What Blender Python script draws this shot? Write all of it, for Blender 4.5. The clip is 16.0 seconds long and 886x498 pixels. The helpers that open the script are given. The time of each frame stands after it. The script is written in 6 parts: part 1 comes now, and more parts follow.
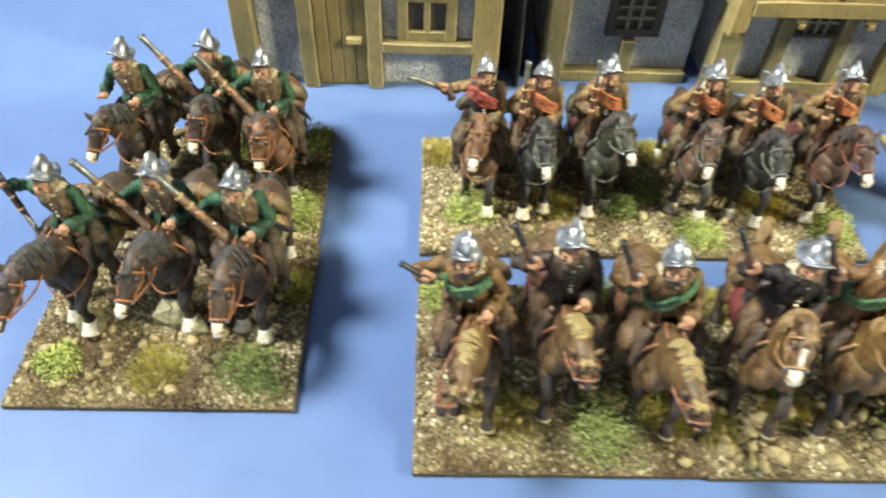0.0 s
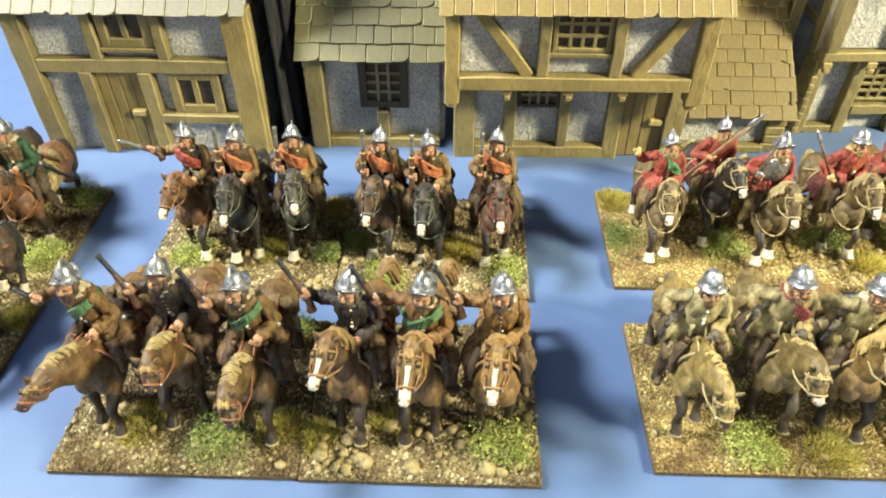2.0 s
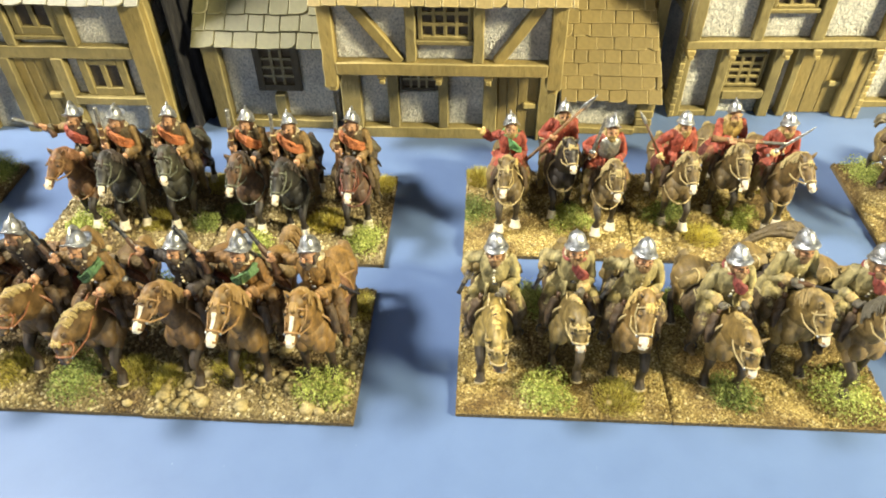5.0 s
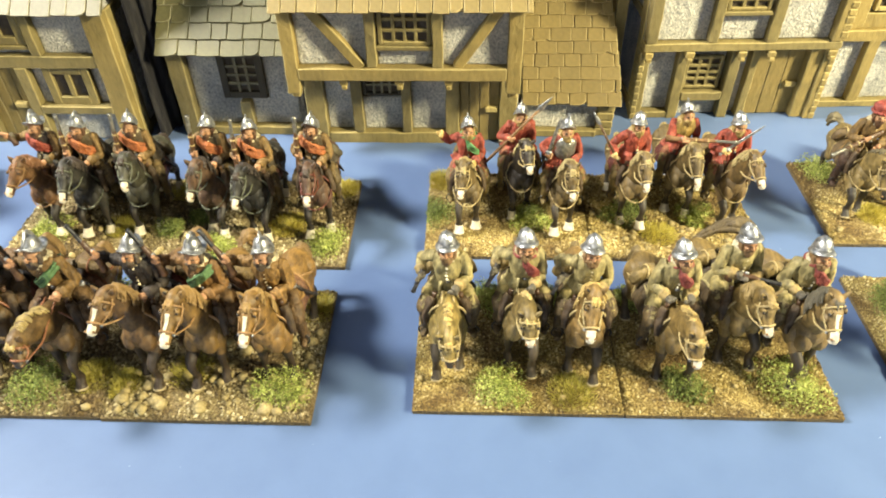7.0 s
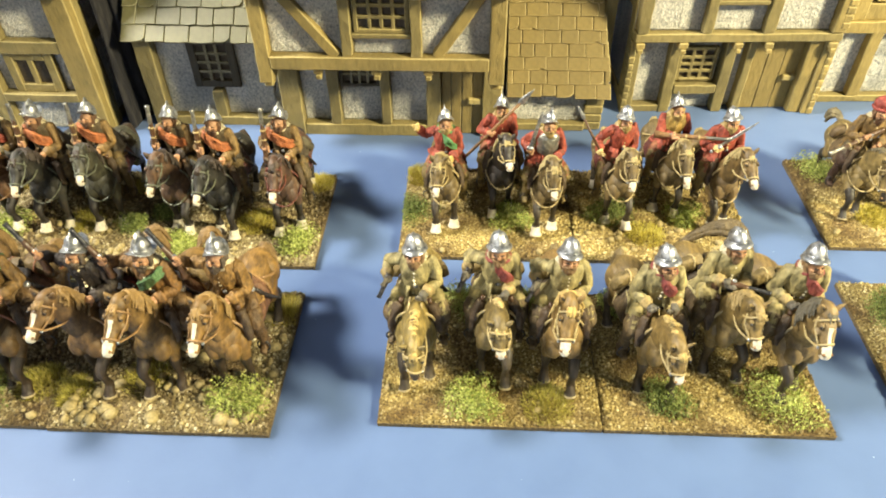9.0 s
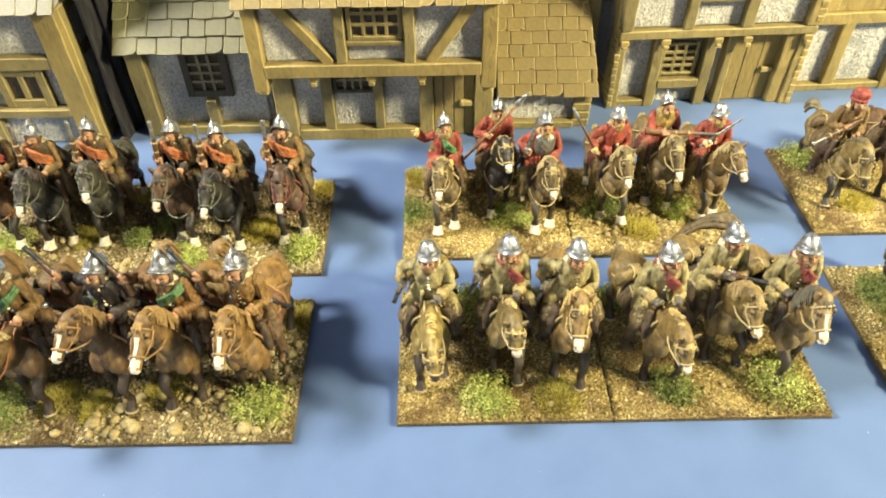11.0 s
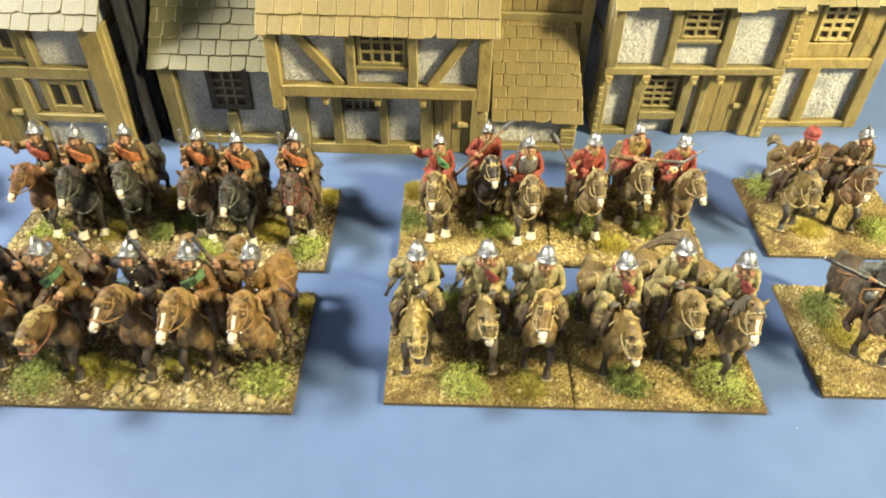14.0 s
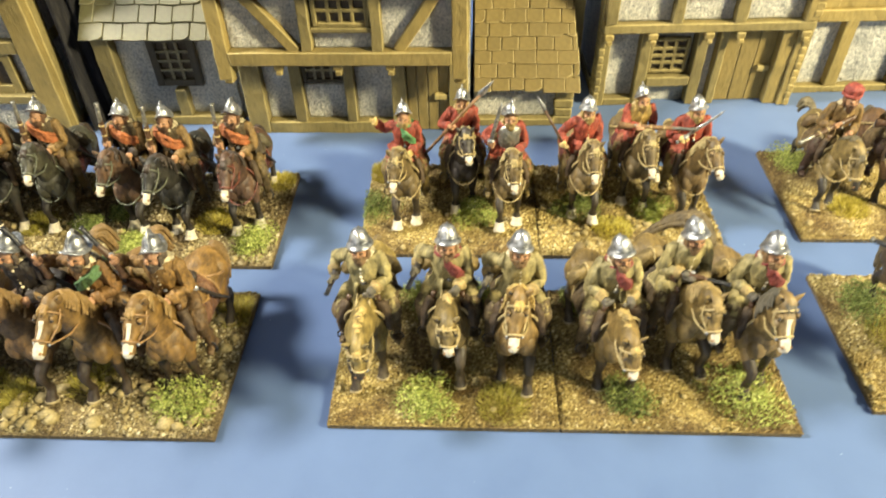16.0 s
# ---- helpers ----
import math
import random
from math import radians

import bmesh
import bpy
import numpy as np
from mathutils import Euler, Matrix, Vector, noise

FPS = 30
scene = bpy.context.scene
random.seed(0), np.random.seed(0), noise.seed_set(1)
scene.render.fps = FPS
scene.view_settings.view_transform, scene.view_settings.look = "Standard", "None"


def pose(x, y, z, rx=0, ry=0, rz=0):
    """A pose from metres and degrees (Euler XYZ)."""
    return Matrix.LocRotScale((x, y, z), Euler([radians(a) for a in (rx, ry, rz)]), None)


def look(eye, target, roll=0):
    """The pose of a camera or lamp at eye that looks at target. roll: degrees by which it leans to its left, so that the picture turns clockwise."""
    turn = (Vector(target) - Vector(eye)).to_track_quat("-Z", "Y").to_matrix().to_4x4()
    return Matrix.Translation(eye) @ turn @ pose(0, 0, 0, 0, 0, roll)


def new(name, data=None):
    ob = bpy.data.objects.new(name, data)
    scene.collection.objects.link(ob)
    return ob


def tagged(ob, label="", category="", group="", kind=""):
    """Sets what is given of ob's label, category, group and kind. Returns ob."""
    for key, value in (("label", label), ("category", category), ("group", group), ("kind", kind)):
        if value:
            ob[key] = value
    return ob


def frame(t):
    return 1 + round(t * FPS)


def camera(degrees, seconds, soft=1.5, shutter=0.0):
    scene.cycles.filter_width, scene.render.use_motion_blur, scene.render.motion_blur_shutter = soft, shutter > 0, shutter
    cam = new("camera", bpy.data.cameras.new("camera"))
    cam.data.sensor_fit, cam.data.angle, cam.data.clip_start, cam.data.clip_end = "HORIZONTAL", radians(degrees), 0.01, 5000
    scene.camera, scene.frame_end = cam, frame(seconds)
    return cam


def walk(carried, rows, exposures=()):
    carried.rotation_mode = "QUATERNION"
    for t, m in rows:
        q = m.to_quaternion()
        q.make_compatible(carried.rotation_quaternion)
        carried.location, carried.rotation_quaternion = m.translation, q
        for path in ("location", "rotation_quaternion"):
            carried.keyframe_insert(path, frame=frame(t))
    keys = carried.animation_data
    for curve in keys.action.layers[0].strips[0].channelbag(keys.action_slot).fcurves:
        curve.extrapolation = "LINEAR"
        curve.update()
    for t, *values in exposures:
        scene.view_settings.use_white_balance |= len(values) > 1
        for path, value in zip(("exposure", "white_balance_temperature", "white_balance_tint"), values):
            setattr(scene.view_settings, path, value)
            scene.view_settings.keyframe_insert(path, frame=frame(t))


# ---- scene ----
cam = camera(64.4, 16.0, 1.9, 0.4)
PATH = [
    (0, (-0.186, -0.089, 0.179), (-0.152, 1.274, -1.284), 2.0),
    (0.5, (-0.145, -0.108, 0.186), (-0.161, 1.298, -1.235), 0.3),
    (1, (-0.104, -0.119, 0.193), (-0.136, 1.338, -1.177), -0.5),
    (1.5, (-0.07, -0.121, 0.194), (-0.114, 1.373, -1.136), 0.1),
    (2, (-0.062, -0.12, 0.198), (-0.115, 1.38, -1.124), -0.2),
    (2.5, (-0.049, -0.128, 0.207), (-0.117, 1.381, -1.104), -0.6),
    (3, (-0.03, -0.139, 0.209), (-0.105, 1.358, -1.114), -0.4),
    (3.5, (-0.014, -0.142, 0.211), (-0.083, 1.353, -1.116), -0.8),
    (4, (-0.003, -0.139, 0.209), (-0.107, 1.335, -1.138), -0.9),
    (6.5, (0.012, -0.151, 0.212), (-0.063, 1.339, -1.12), -1.0),
    (7, (0.018, -0.148, 0.21), (-0.05, 1.347, -1.116), -1.0),
    (7.5, (0.019, -0.145, 0.207), (-0.042, 1.342, -1.129), -0.7),
    (8, (0.021, -0.139, 0.206), (-0.033, 1.343, -1.136), -0.4),
    (8.5, (0.023, -0.137, 0.202), (-0.035, 1.34, -1.145), -0.0),
    (9, (0.028, -0.133, 0.203), (-0.041, 1.342, -1.147), -0.5),
    (11.5, (0.014, -0.136, 0.214), (0.046, 1.314, -1.163), -0.2),
    (12, (0.015, -0.137, 0.216), (0.056, 1.305, -1.169), 0.8),
    (12.5, (0.016, -0.15, 0.219), (0.044, 1.285, -1.174), 1.2),
    (13, (0.011, -0.165, 0.228), (0.032, 1.273, -1.162), 1.1),
    (13.5, (0.01, -0.176, 0.235), (0.01, 1.283, -1.134), 0.8),
    (14, (0.022, -0.166, 0.231), (0.015, 1.328, -1.098), 1.3),
    (14.5, (0.032, -0.154, 0.229), (0.005, 1.359, -1.079), 1.1),
    (15, (0.044, -0.139, 0.215), (0.003, 1.361, -1.107), 1.3),
    (15.5, (0.055, -0.132, 0.206), (-0.021, 1.377, -1.105), 0.5),
    (16, (0.045, -0.129, 0.195), (-0.033, 1.356, -1.143), -1.5),
]
EXPOSURES = [(0.0, 0.10, 5750, 10), (0.5, 0.18, 5880, 10), (1.0, 0.23, 5950, 10), (2.5, 0.25, 6200, 10), (4.0, 0.25, 6500, 10), (11.5, 0.22, 6600, 10), (13.0, 0.12, 6600, 10), (16.0, 0.12, 6700, 10)]
walk(cam, [(t, look(eye, target, roll)) for t, eye, target, roll in PATH], EXPOSURES)

# ---- world and lights ----
world = bpy.data.worlds.new("world")
scene.world = world
world.use_nodes = True
world.node_tree.nodes["Background"].inputs[0].default_value = (0.75, 0.85, 1.0, 1)
world.node_tree.nodes["Background"].inputs[1].default_value = 0.05


def lamp(name, eye, target, power, size, colour, shape="DISK", size_y=0.0, spread=180):
    data = bpy.data.lights.new(name, "AREA")
    data.shape, data.size, data.energy, data.color = shape, size, power, colour
    if size_y:
        data.size_y = size_y
    data.spread = radians(spread)
    ob = new(name, data)
    ob.matrix_world = look(eye, target)
    return ob


lamp("desk_lamp_light", (-0.75, 0.07, 0.85), (-0.05, 0.36, 0), 11.6, 0.24, (1.0, 0.965, 0.84), spread=110)
lamp("desk_lamp_light", (0.80, -0.22, 0.56), (0.13, 0.20, 0), 12.2, 0.16, (1.0, 0.905, 0.58), spread=130)
# unseen cool fill from the front, added to brighten the house walls
lamp("front_fill_light", (-0.50, -1.15, 0.50), (-0.15, 0.28, 0.05), 4.2, 0.7, (0.93, 0.97, 1.0), "RECTANGLE", 0.4)


# ---- materials ----
def lin(h):
    """Linear colour from a hex string."""
    c = [int(h[i:i + 2], 16) / 255 for i in (0, 2, 4)]
    return [v / 12.92 if v <= 0.04045 else ((v + 0.055) / 1.055) ** 2.4 for v in c]


def node_material(name):
    m = bpy.data.materials.new(name)
    m.use_nodes = True
    return m, m.node_tree, m.node_tree.nodes["Principled BSDF"]


def noise_node(tree, scale, detail=3.0, stretch=None, rough=0.55, vary=False):
    """Noise over the object's own metres; vary shifts it from object to object."""
    coord = tree.nodes.new("ShaderNodeTexCoord")
    n = tree.nodes.new("ShaderNodeTexNoise")
    n.inputs["Scale"].default_value, n.inputs["Detail"].default_value, n.inputs["Roughness"].default_value = scale, detail, rough
    if stretch:
        mp = tree.nodes.new("ShaderNodeMapping")
        mp.inputs["Scale"].default_value = stretch
        tree.links.new(coord.outputs["Object"], mp.inputs[0])
        tree.links.new(mp.outputs[0], n.inputs[0])
    elif vary:
        info, add = tree.nodes.new("ShaderNodeObjectInfo"), tree.nodes.new("ShaderNodeVectorMath")
        add.operation = "ADD"
        tree.links.new(coord.outputs["Object"], add.inputs[0])
        tree.links.new(info.outputs["Random"], add.inputs[1])
        tree.links.new(add.outputs[0], n.inputs[0])
    else:
        tree.links.new(coord.outputs["Object"], n.inputs[0])
    return n


def ramp(tree, source, stops):
    r = tree.nodes.new("ShaderNodeValToRGB")
    e = r.color_ramp.elements
    while len(e) < len(stops):
        e.new(0.5)
    for k, (p, c) in zip(e, stops):
        k.position, k.color = p, (*c[:3], 1)
    tree.links.new(source, r.inputs[0])
    return r


def mix(tree, fac, a, b, kind="MIX"):
    n = tree.nodes.new("ShaderNodeMix")
    n.data_type, n.blend_type = "RGBA", kind
    for sock, v in ((0, fac), (6, a), (7, b)):
        if isinstance(v, (int, float)):
            n.inputs[sock].default_value = v
        elif isinstance(v, (tuple, list)):
            n.inputs[sock].default_value = (*v[:3], 1)
        else:
            tree.links.new(v, n.inputs[sock])
    return n.outputs[2]


def bump(tree, bsdf, source, strength, distance):
    b = tree.nodes.new("ShaderNodeBump")
    b.inputs["Strength"].default_value, b.inputs["Distance"].default_value = strength, distance
    tree.links.new(source, b.inputs["Height"])
    tree.links.new(b.outputs[0], bsdf.inputs["Normal"])


def scaled(c, f):
    return [min(1.0, v * f) for v in c]


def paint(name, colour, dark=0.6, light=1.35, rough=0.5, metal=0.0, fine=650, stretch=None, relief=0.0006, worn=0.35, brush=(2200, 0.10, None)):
    """Brushed model paint: darker hollows and lighter heights over its own relief, with highlights dry-brushed into the
    colour of raised parts.
    """
    m, tree, bsdf = node_material(name)
    c = lin(colour)
    a = noise_node(tree, fine, 3.0, stretch)
    b = noise_node(tree, 130, 2)
    g = noise_node(tree, brush[0], 3, brush[2], 0.65)
    pale = [v + 0.02 * k for v, k in zip(scaled(c, light), (1.0, 0.92, 0.7))]
    fine_r = ramp(tree, a.outputs[0], [(0.32, scaled(c, dark)), (0.50, scaled(c, 0.5 * (dark + light))), (0.70, pale)])
    broad = ramp(tree, b.outputs[0], [(0.3, (0.86, 0.85, 0.84)), (0.7, (1.12, 1.11, 1.08))])
    grain = ramp(tree, g.outputs[0], [(0.34, [1 - 1.3 * brush[1]] * 3), (0.66, [1 + 1.1 * brush[1], 1 + 1.1 * brush[1], 1 + 0.9 * brush[1]])])
    c1 = mix(tree, 1.0, fine_r.outputs[0], broad.outputs[0], "MULTIPLY")
    c1 = mix(tree, 1.0, c1, grain.outputs[0], "MULTIPLY")
    # worn: how much dry-brushed highlight goes into the colour of convex parts
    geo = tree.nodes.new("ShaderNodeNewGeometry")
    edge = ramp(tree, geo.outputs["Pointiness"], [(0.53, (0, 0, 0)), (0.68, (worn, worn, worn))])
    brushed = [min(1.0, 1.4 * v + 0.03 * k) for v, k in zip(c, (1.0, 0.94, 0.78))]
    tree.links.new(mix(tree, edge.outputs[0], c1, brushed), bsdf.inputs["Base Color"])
    bsdf.inputs["Roughness"].default_value, bsdf.inputs["Metallic"].default_value = rough, metal
    bump(tree, bsdf, a.outputs[0], 0.8, relief)
    return m


PAINTS = {}
FOLD_DEPTH = {}


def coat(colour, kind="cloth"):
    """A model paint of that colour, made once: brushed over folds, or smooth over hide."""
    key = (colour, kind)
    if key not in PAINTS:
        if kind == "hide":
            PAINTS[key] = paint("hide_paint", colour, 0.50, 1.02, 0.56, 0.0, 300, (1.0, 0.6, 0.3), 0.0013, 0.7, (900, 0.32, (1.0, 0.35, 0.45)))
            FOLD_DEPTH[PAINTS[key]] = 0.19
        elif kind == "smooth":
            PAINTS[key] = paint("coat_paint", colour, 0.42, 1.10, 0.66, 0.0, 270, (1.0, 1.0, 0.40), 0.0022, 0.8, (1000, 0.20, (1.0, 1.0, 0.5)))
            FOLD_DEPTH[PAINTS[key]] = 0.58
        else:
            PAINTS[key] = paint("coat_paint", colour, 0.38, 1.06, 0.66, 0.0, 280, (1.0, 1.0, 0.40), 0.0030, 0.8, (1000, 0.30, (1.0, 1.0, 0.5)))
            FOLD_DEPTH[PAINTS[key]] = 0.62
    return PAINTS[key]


def steel_material():
    m, tree, bsdf = node_material("polished_steel")
    a = noise_node(tree, 500, 3)
    r = ramp(tree, a.outputs[0], [(0.3, (0.13, 0.135, 0.14)), (0.5, (0.32, 0.325, 0.33)), (0.7, (0.64, 0.64, 0.62))])
    tree.links.new(r.outputs[0], bsdf.inputs["Base Color"])
    bsdf.inputs["Metallic"].default_value, bsdf.inputs["Roughness"].default_value = 0.75, 0.35
    bump(tree, bsdf, a.outputs[0], 0.3, 0.0001)
    return m


STEEL = steel_material()
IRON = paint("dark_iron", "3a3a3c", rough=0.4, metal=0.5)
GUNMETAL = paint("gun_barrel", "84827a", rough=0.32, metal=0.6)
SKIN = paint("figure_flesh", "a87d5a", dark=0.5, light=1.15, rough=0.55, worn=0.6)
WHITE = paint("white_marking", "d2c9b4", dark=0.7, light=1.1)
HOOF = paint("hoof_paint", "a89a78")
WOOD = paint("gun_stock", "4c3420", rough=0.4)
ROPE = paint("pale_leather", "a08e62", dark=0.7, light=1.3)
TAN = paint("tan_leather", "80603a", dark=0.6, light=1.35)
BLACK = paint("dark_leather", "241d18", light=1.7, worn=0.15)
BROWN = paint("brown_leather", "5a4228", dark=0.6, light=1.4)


def cloth_material():
    """Blue paper-like cloth with soft mottling and a few pale specks."""
    m, tree, bsdf = node_material("blue_cloth")
    big = noise_node(tree, 9, 3)
    mid = noise_node(tree, 60, 4)
    fine = noise_node(tree, 1500, 3)
    speck = noise_node(tree, 420, 1)
    c = mix(tree, big.outputs[0], lin("4f6389"), lin("5c7095"))
    c = mix(tree, 0.09, c, ramp(tree, mid.outputs[0], [(0.35, lin("3f598f")), (0.65, lin("6a86ba"))]).outputs[0])
    s = ramp(tree, speck.outputs[0], [(0.80, (0, 0, 0)), (0.83, (1, 1, 1))])
    c = mix(tree, s.outputs[0], c, lin("9aaec6"))
    tree.links.new(c, bsdf.inputs["Base Color"])
    bsdf.inputs["Roughness"].default_value = 0.45
    bsdf.inputs["Specular IOR Level"].default_value = 0.35
    bsdf.inputs["Sheen Weight"].default_value, bsdf.inputs["Sheen Roughness"].default_value = 0.35, 0.4
    bsdf.inputs["Sheen Tint"].default_value = (0.75, 0.85, 1.0, 1)
    bump(tree, bsdf, fine.outputs[0], 0.12, 0.0002)
    return m


def timber_material(name, colour):
    m, tree, bsdf = node_material(name)
    c = lin(colour)
    a = noise_node(tree, 600, 5, (1.0, 1.0, 0.35))
    b = noise_node(tree, 60, 3)
    r = ramp(tree, a.outputs[0], [(0.28, scaled(c, 0.78)), (0.46, c), (0.62, scaled(c, 1.07)), (0.78, scaled(c, 1.32))])
    w = ramp(tree, b.outputs[0], [(0.3, (0.82, 0.82, 0.80)), (0.7, (1.16, 1.14, 1.08))])
    info = tree.nodes.new("ShaderNodeObjectInfo")
    v = ramp(tree, info.outputs["Random"], [(0.0, (0.82, 0.82, 0.82)), (1.0, (1.15, 1.13, 1.08))])
    col = mix(tree, 1.0, r.outputs[0], w.outputs[0], "MULTIPLY")
    tree.links.new(mix(tree, 1.0, col, v.outputs[0], "MULTIPLY"), bsdf.inputs["Base Color"])
    bsdf.inputs["Roughness"].default_value = 0.78
    bump(tree, bsdf, a.outputs[0], 0.8, 0.0006)
    return m


def plaster_material():
    """Stippled plaster: white peaks over a grey-blue ground, with soft grey stains."""
    m, tree, bsdf = node_material("stippled_plaster")
    a = noise_node(tree, 950, 5, (1.0, 1.0, 0.75), 0.70)
    b = noise_node(tree, 45, 3)
    lumps = noise_node(tree, 420, 4, (1.0, 1.0, 0.8), 0.6)
    both = tree.nodes.new("ShaderNodeMath")
    both.operation = "ADD"
    tree.links.new(a.outputs[0], both.inputs[0])
    tree.links.new(lumps.outputs[0], both.inputs[1])
    r = ramp(tree, a.outputs[0], [(0.32, lin("94989a")), (0.46, lin("d2cfc5")), (0.60, lin("f2ede0"))])
    s = ramp(tree, b.outputs[0], [(0.36, lin("7d8792")), (0.54, (1, 1, 1))])
    tree.links.new(mix(tree, 0.42, r.outputs[0], s.outputs[0], "MULTIPLY"), bsdf.inputs["Base Color"])
    bsdf.inputs["Roughness"].default_value = 0.8
    bump(tree, bsdf, both.outputs[0], 1.0, 0.0030)
    return m


def tile_material(name, colour):
    m, tree, bsdf = node_material(name)
    c = lin(colour)
    a = noise_node(tree, 420, 4)
    info = tree.nodes.new("ShaderNodeObjectInfo")
    r = ramp(tree, a.outputs[0], [(0.3, scaled(c, 0.82)), (0.5, c), (0.75, scaled(c, 1.15))])
    v = ramp(tree, info.outputs["Random"], [(0.0, (0.90, 0.90, 0.90)), (1.0, (1.08, 1.07, 1.05))])
    tree.links.new(mix(tree, 1.0, r.outputs[0], v.outputs[0], "MULTIPLY"), bsdf.inputs["Base Color"])
    bsdf.inputs["Roughness"].default_value = 0.55
    bump(tree, bsdf, a.outputs[0], 0.5, 0.0003)
    return m


PATCH = [(0.38, (0.40, 0.32, 0.22)), (0.56, (1.0, 0.96, 0.88))]


def patch_node(tree):
    """Broad light and dark patches, laid over ground and grit alike."""
    g, n = tree.nodes.new("ShaderNodeNewGeometry"), tree.nodes.new("ShaderNodeTexNoise")
    n.inputs["Scale"].default_value, n.inputs["Detail"].default_value = 46, 4
    tree.links.new(g.outputs["Position"], n.inputs[0])
    return n


def soil_material(name, low, middle, high):
    m, tree, bsdf = node_material(name)
    a = noise_node(tree, 1300, 4, None, 0.75)
    b = patch_node(tree)
    r = ramp(tree, a.outputs[0], [(0.37, lin(low)), (0.50, lin(middle)), (0.66, lin(high))])
    s = ramp(tree, b.outputs[0], PATCH)
    tree.links.new(mix(tree, 1.0, r.outputs[0], s.outputs[0], "MULTIPLY"), bsdf.inputs["Base Color"])
    bsdf.inputs["Roughness"].default_value = 0.8
    bump(tree, bsdf, a.outputs[0], 1.0, 0.0010)
    return m


def island_material(name, stops, rough=0.7, fine=900, patches=False):
    """Bits that differ from one another: a colour for each loose piece."""
    m, tree, bsdf = node_material(name)
    g = tree.nodes.new("ShaderNodeNewGeometry")
    r = ramp(tree, g.outputs["Random Per Island"], [(p, lin(h)) for p, h in stops])
    a = noise_node(tree, fine, 3)
    k = ramp(tree, a.outputs[0], [(0.3, (0.6, 0.6, 0.6)), (0.7, (1.2, 1.2, 1.2))])
    col = mix(tree, 1.0, r.outputs[0], k.outputs[0], "MULTIPLY")
    if patches:
        col = mix(tree, 1.0, col, ramp(tree, patch_node(tree).outputs[0], PATCH).outputs[0], "MULTIPLY")
    tree.links.new(col, bsdf.inputs["Base Color"])
    bsdf.inputs["Roughness"].default_value = rough
    bump(tree, bsdf, a.outputs[0], 0.4, 0.0003)
    return m


CLOTH = cloth_material()
TIMBER = timber_material("ochre_timber", "7c7048")
IRONWOOD = timber_material("grey_window_bar", "6d6852")
SOOTWOOD = timber_material("dark_window_frame", "433d2f")
TIMBER_B = timber_material("honey_timber", "8b7a49")
DOORWOOD = timber_material("door_boards", "857445")
PLASTER = plaster_material()
SLATE = tile_material("olive_grey_tile", "615d3d")
OCHRE_TILE = tile_material("ochre_tile", "77673c")
PALE_TILE = tile_material("pale_tile", "5f5a42")
STRAW_TILE = tile_material("straw_tile", "7b7047")
SOIL = soil_material("painted_ground", "3a2d1a", "857650", "b6a983")
OCHRE_SOIL = soil_material("ochre_ground", "44351a", "96834c", "c6b67e")
GRIT = island_material("grit", [(0.0, "5e5036"), (0.3, "83754e"), (0.65, "a2966e"), (0.88, "c6bc98"), (1.0, "ded8bc")], patches=True)
WORN = {TIMBER: timber_material("worn_ochre_edge", "9a8c5e"), TIMBER_B: timber_material("worn_honey_edge", "a29260"), DOORWOOD: timber_material("worn_door_edge", "8c7e58"),
        IRONWOOD: timber_material("worn_dark_edge", "8f8872"), SLATE: tile_material("worn_olive_edge", "8d8768"), OCHRE_TILE: tile_material("worn_ochre_tile_edge", "ab9a6c"),
        PALE_TILE: tile_material("worn_pale_edge", "9c957c"), STRAW_TILE: tile_material("worn_straw_edge", "b0a474")}
OCHRE_GRIT = island_material("ochre_grit", [(0.0, "6e5c30"), (0.3, "97844a"), (0.65, "b8a768"), (0.88, "d4c68e"), (1.0, "e8deb2")], patches=True)
PEBBLE = island_material("pebble", [(0.0, "74653e"), (0.5, "9a895a"), (1.0, "c2b386")])
ROCK = island_material("craggy_rock", [(0.0, "4c4632"), (0.5, "6e6748"), (1.0, "8d8560")])
BUSH = island_material("green_flock", [(0.0, "6d7a2f"), (0.5, "a6b052"), (1.0, "d0d47e")])
DARKBUSH = island_material("dark_flock", [(0.0, "515f2b"), (0.5, "7c8a41"), (1.0, "a4ab5d")])
STRAW = island_material("straw_grass", [(0.0, "a09430"), (0.5, "ccbc4c"), (1.0, "e8dc86")])
OLIVE = island_material("olive_grass", [(0.0, "8a822e"), (0.5, "b2a646"), (1.0, "d6cb6e")])
EDGE = paint("base_edge", "594b30", dark=0.45, light=1.5, rough=0.8, fine=900, relief=0.0016)
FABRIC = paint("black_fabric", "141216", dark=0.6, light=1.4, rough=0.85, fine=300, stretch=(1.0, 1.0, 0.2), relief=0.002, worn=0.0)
DARKGLASS = paint("dark_recess", "33291a", light=1.3, rough=0.6)
WALLPAINT = paint("room_wall_paint", "c4c8cc", dark=0.92, light=1.06, rough=0.8, fine=6, relief=0.001, worn=0.0)

# ---- the setting ----


def mesh_object(name, verts, faces, mats, idx=None, smooth=False):
    me = bpy.data.meshes.new(name)
    me.from_pydata(verts, [], faces)
    for m in mats:
        me.materials.append(m)
    if idx is not None:
        me.polygons.foreach_set("material_index", idx)
    if smooth:
        me.polygons.foreach_set("use_smooth", [True] * len(faces))
    me.update()
    return new(name, me)


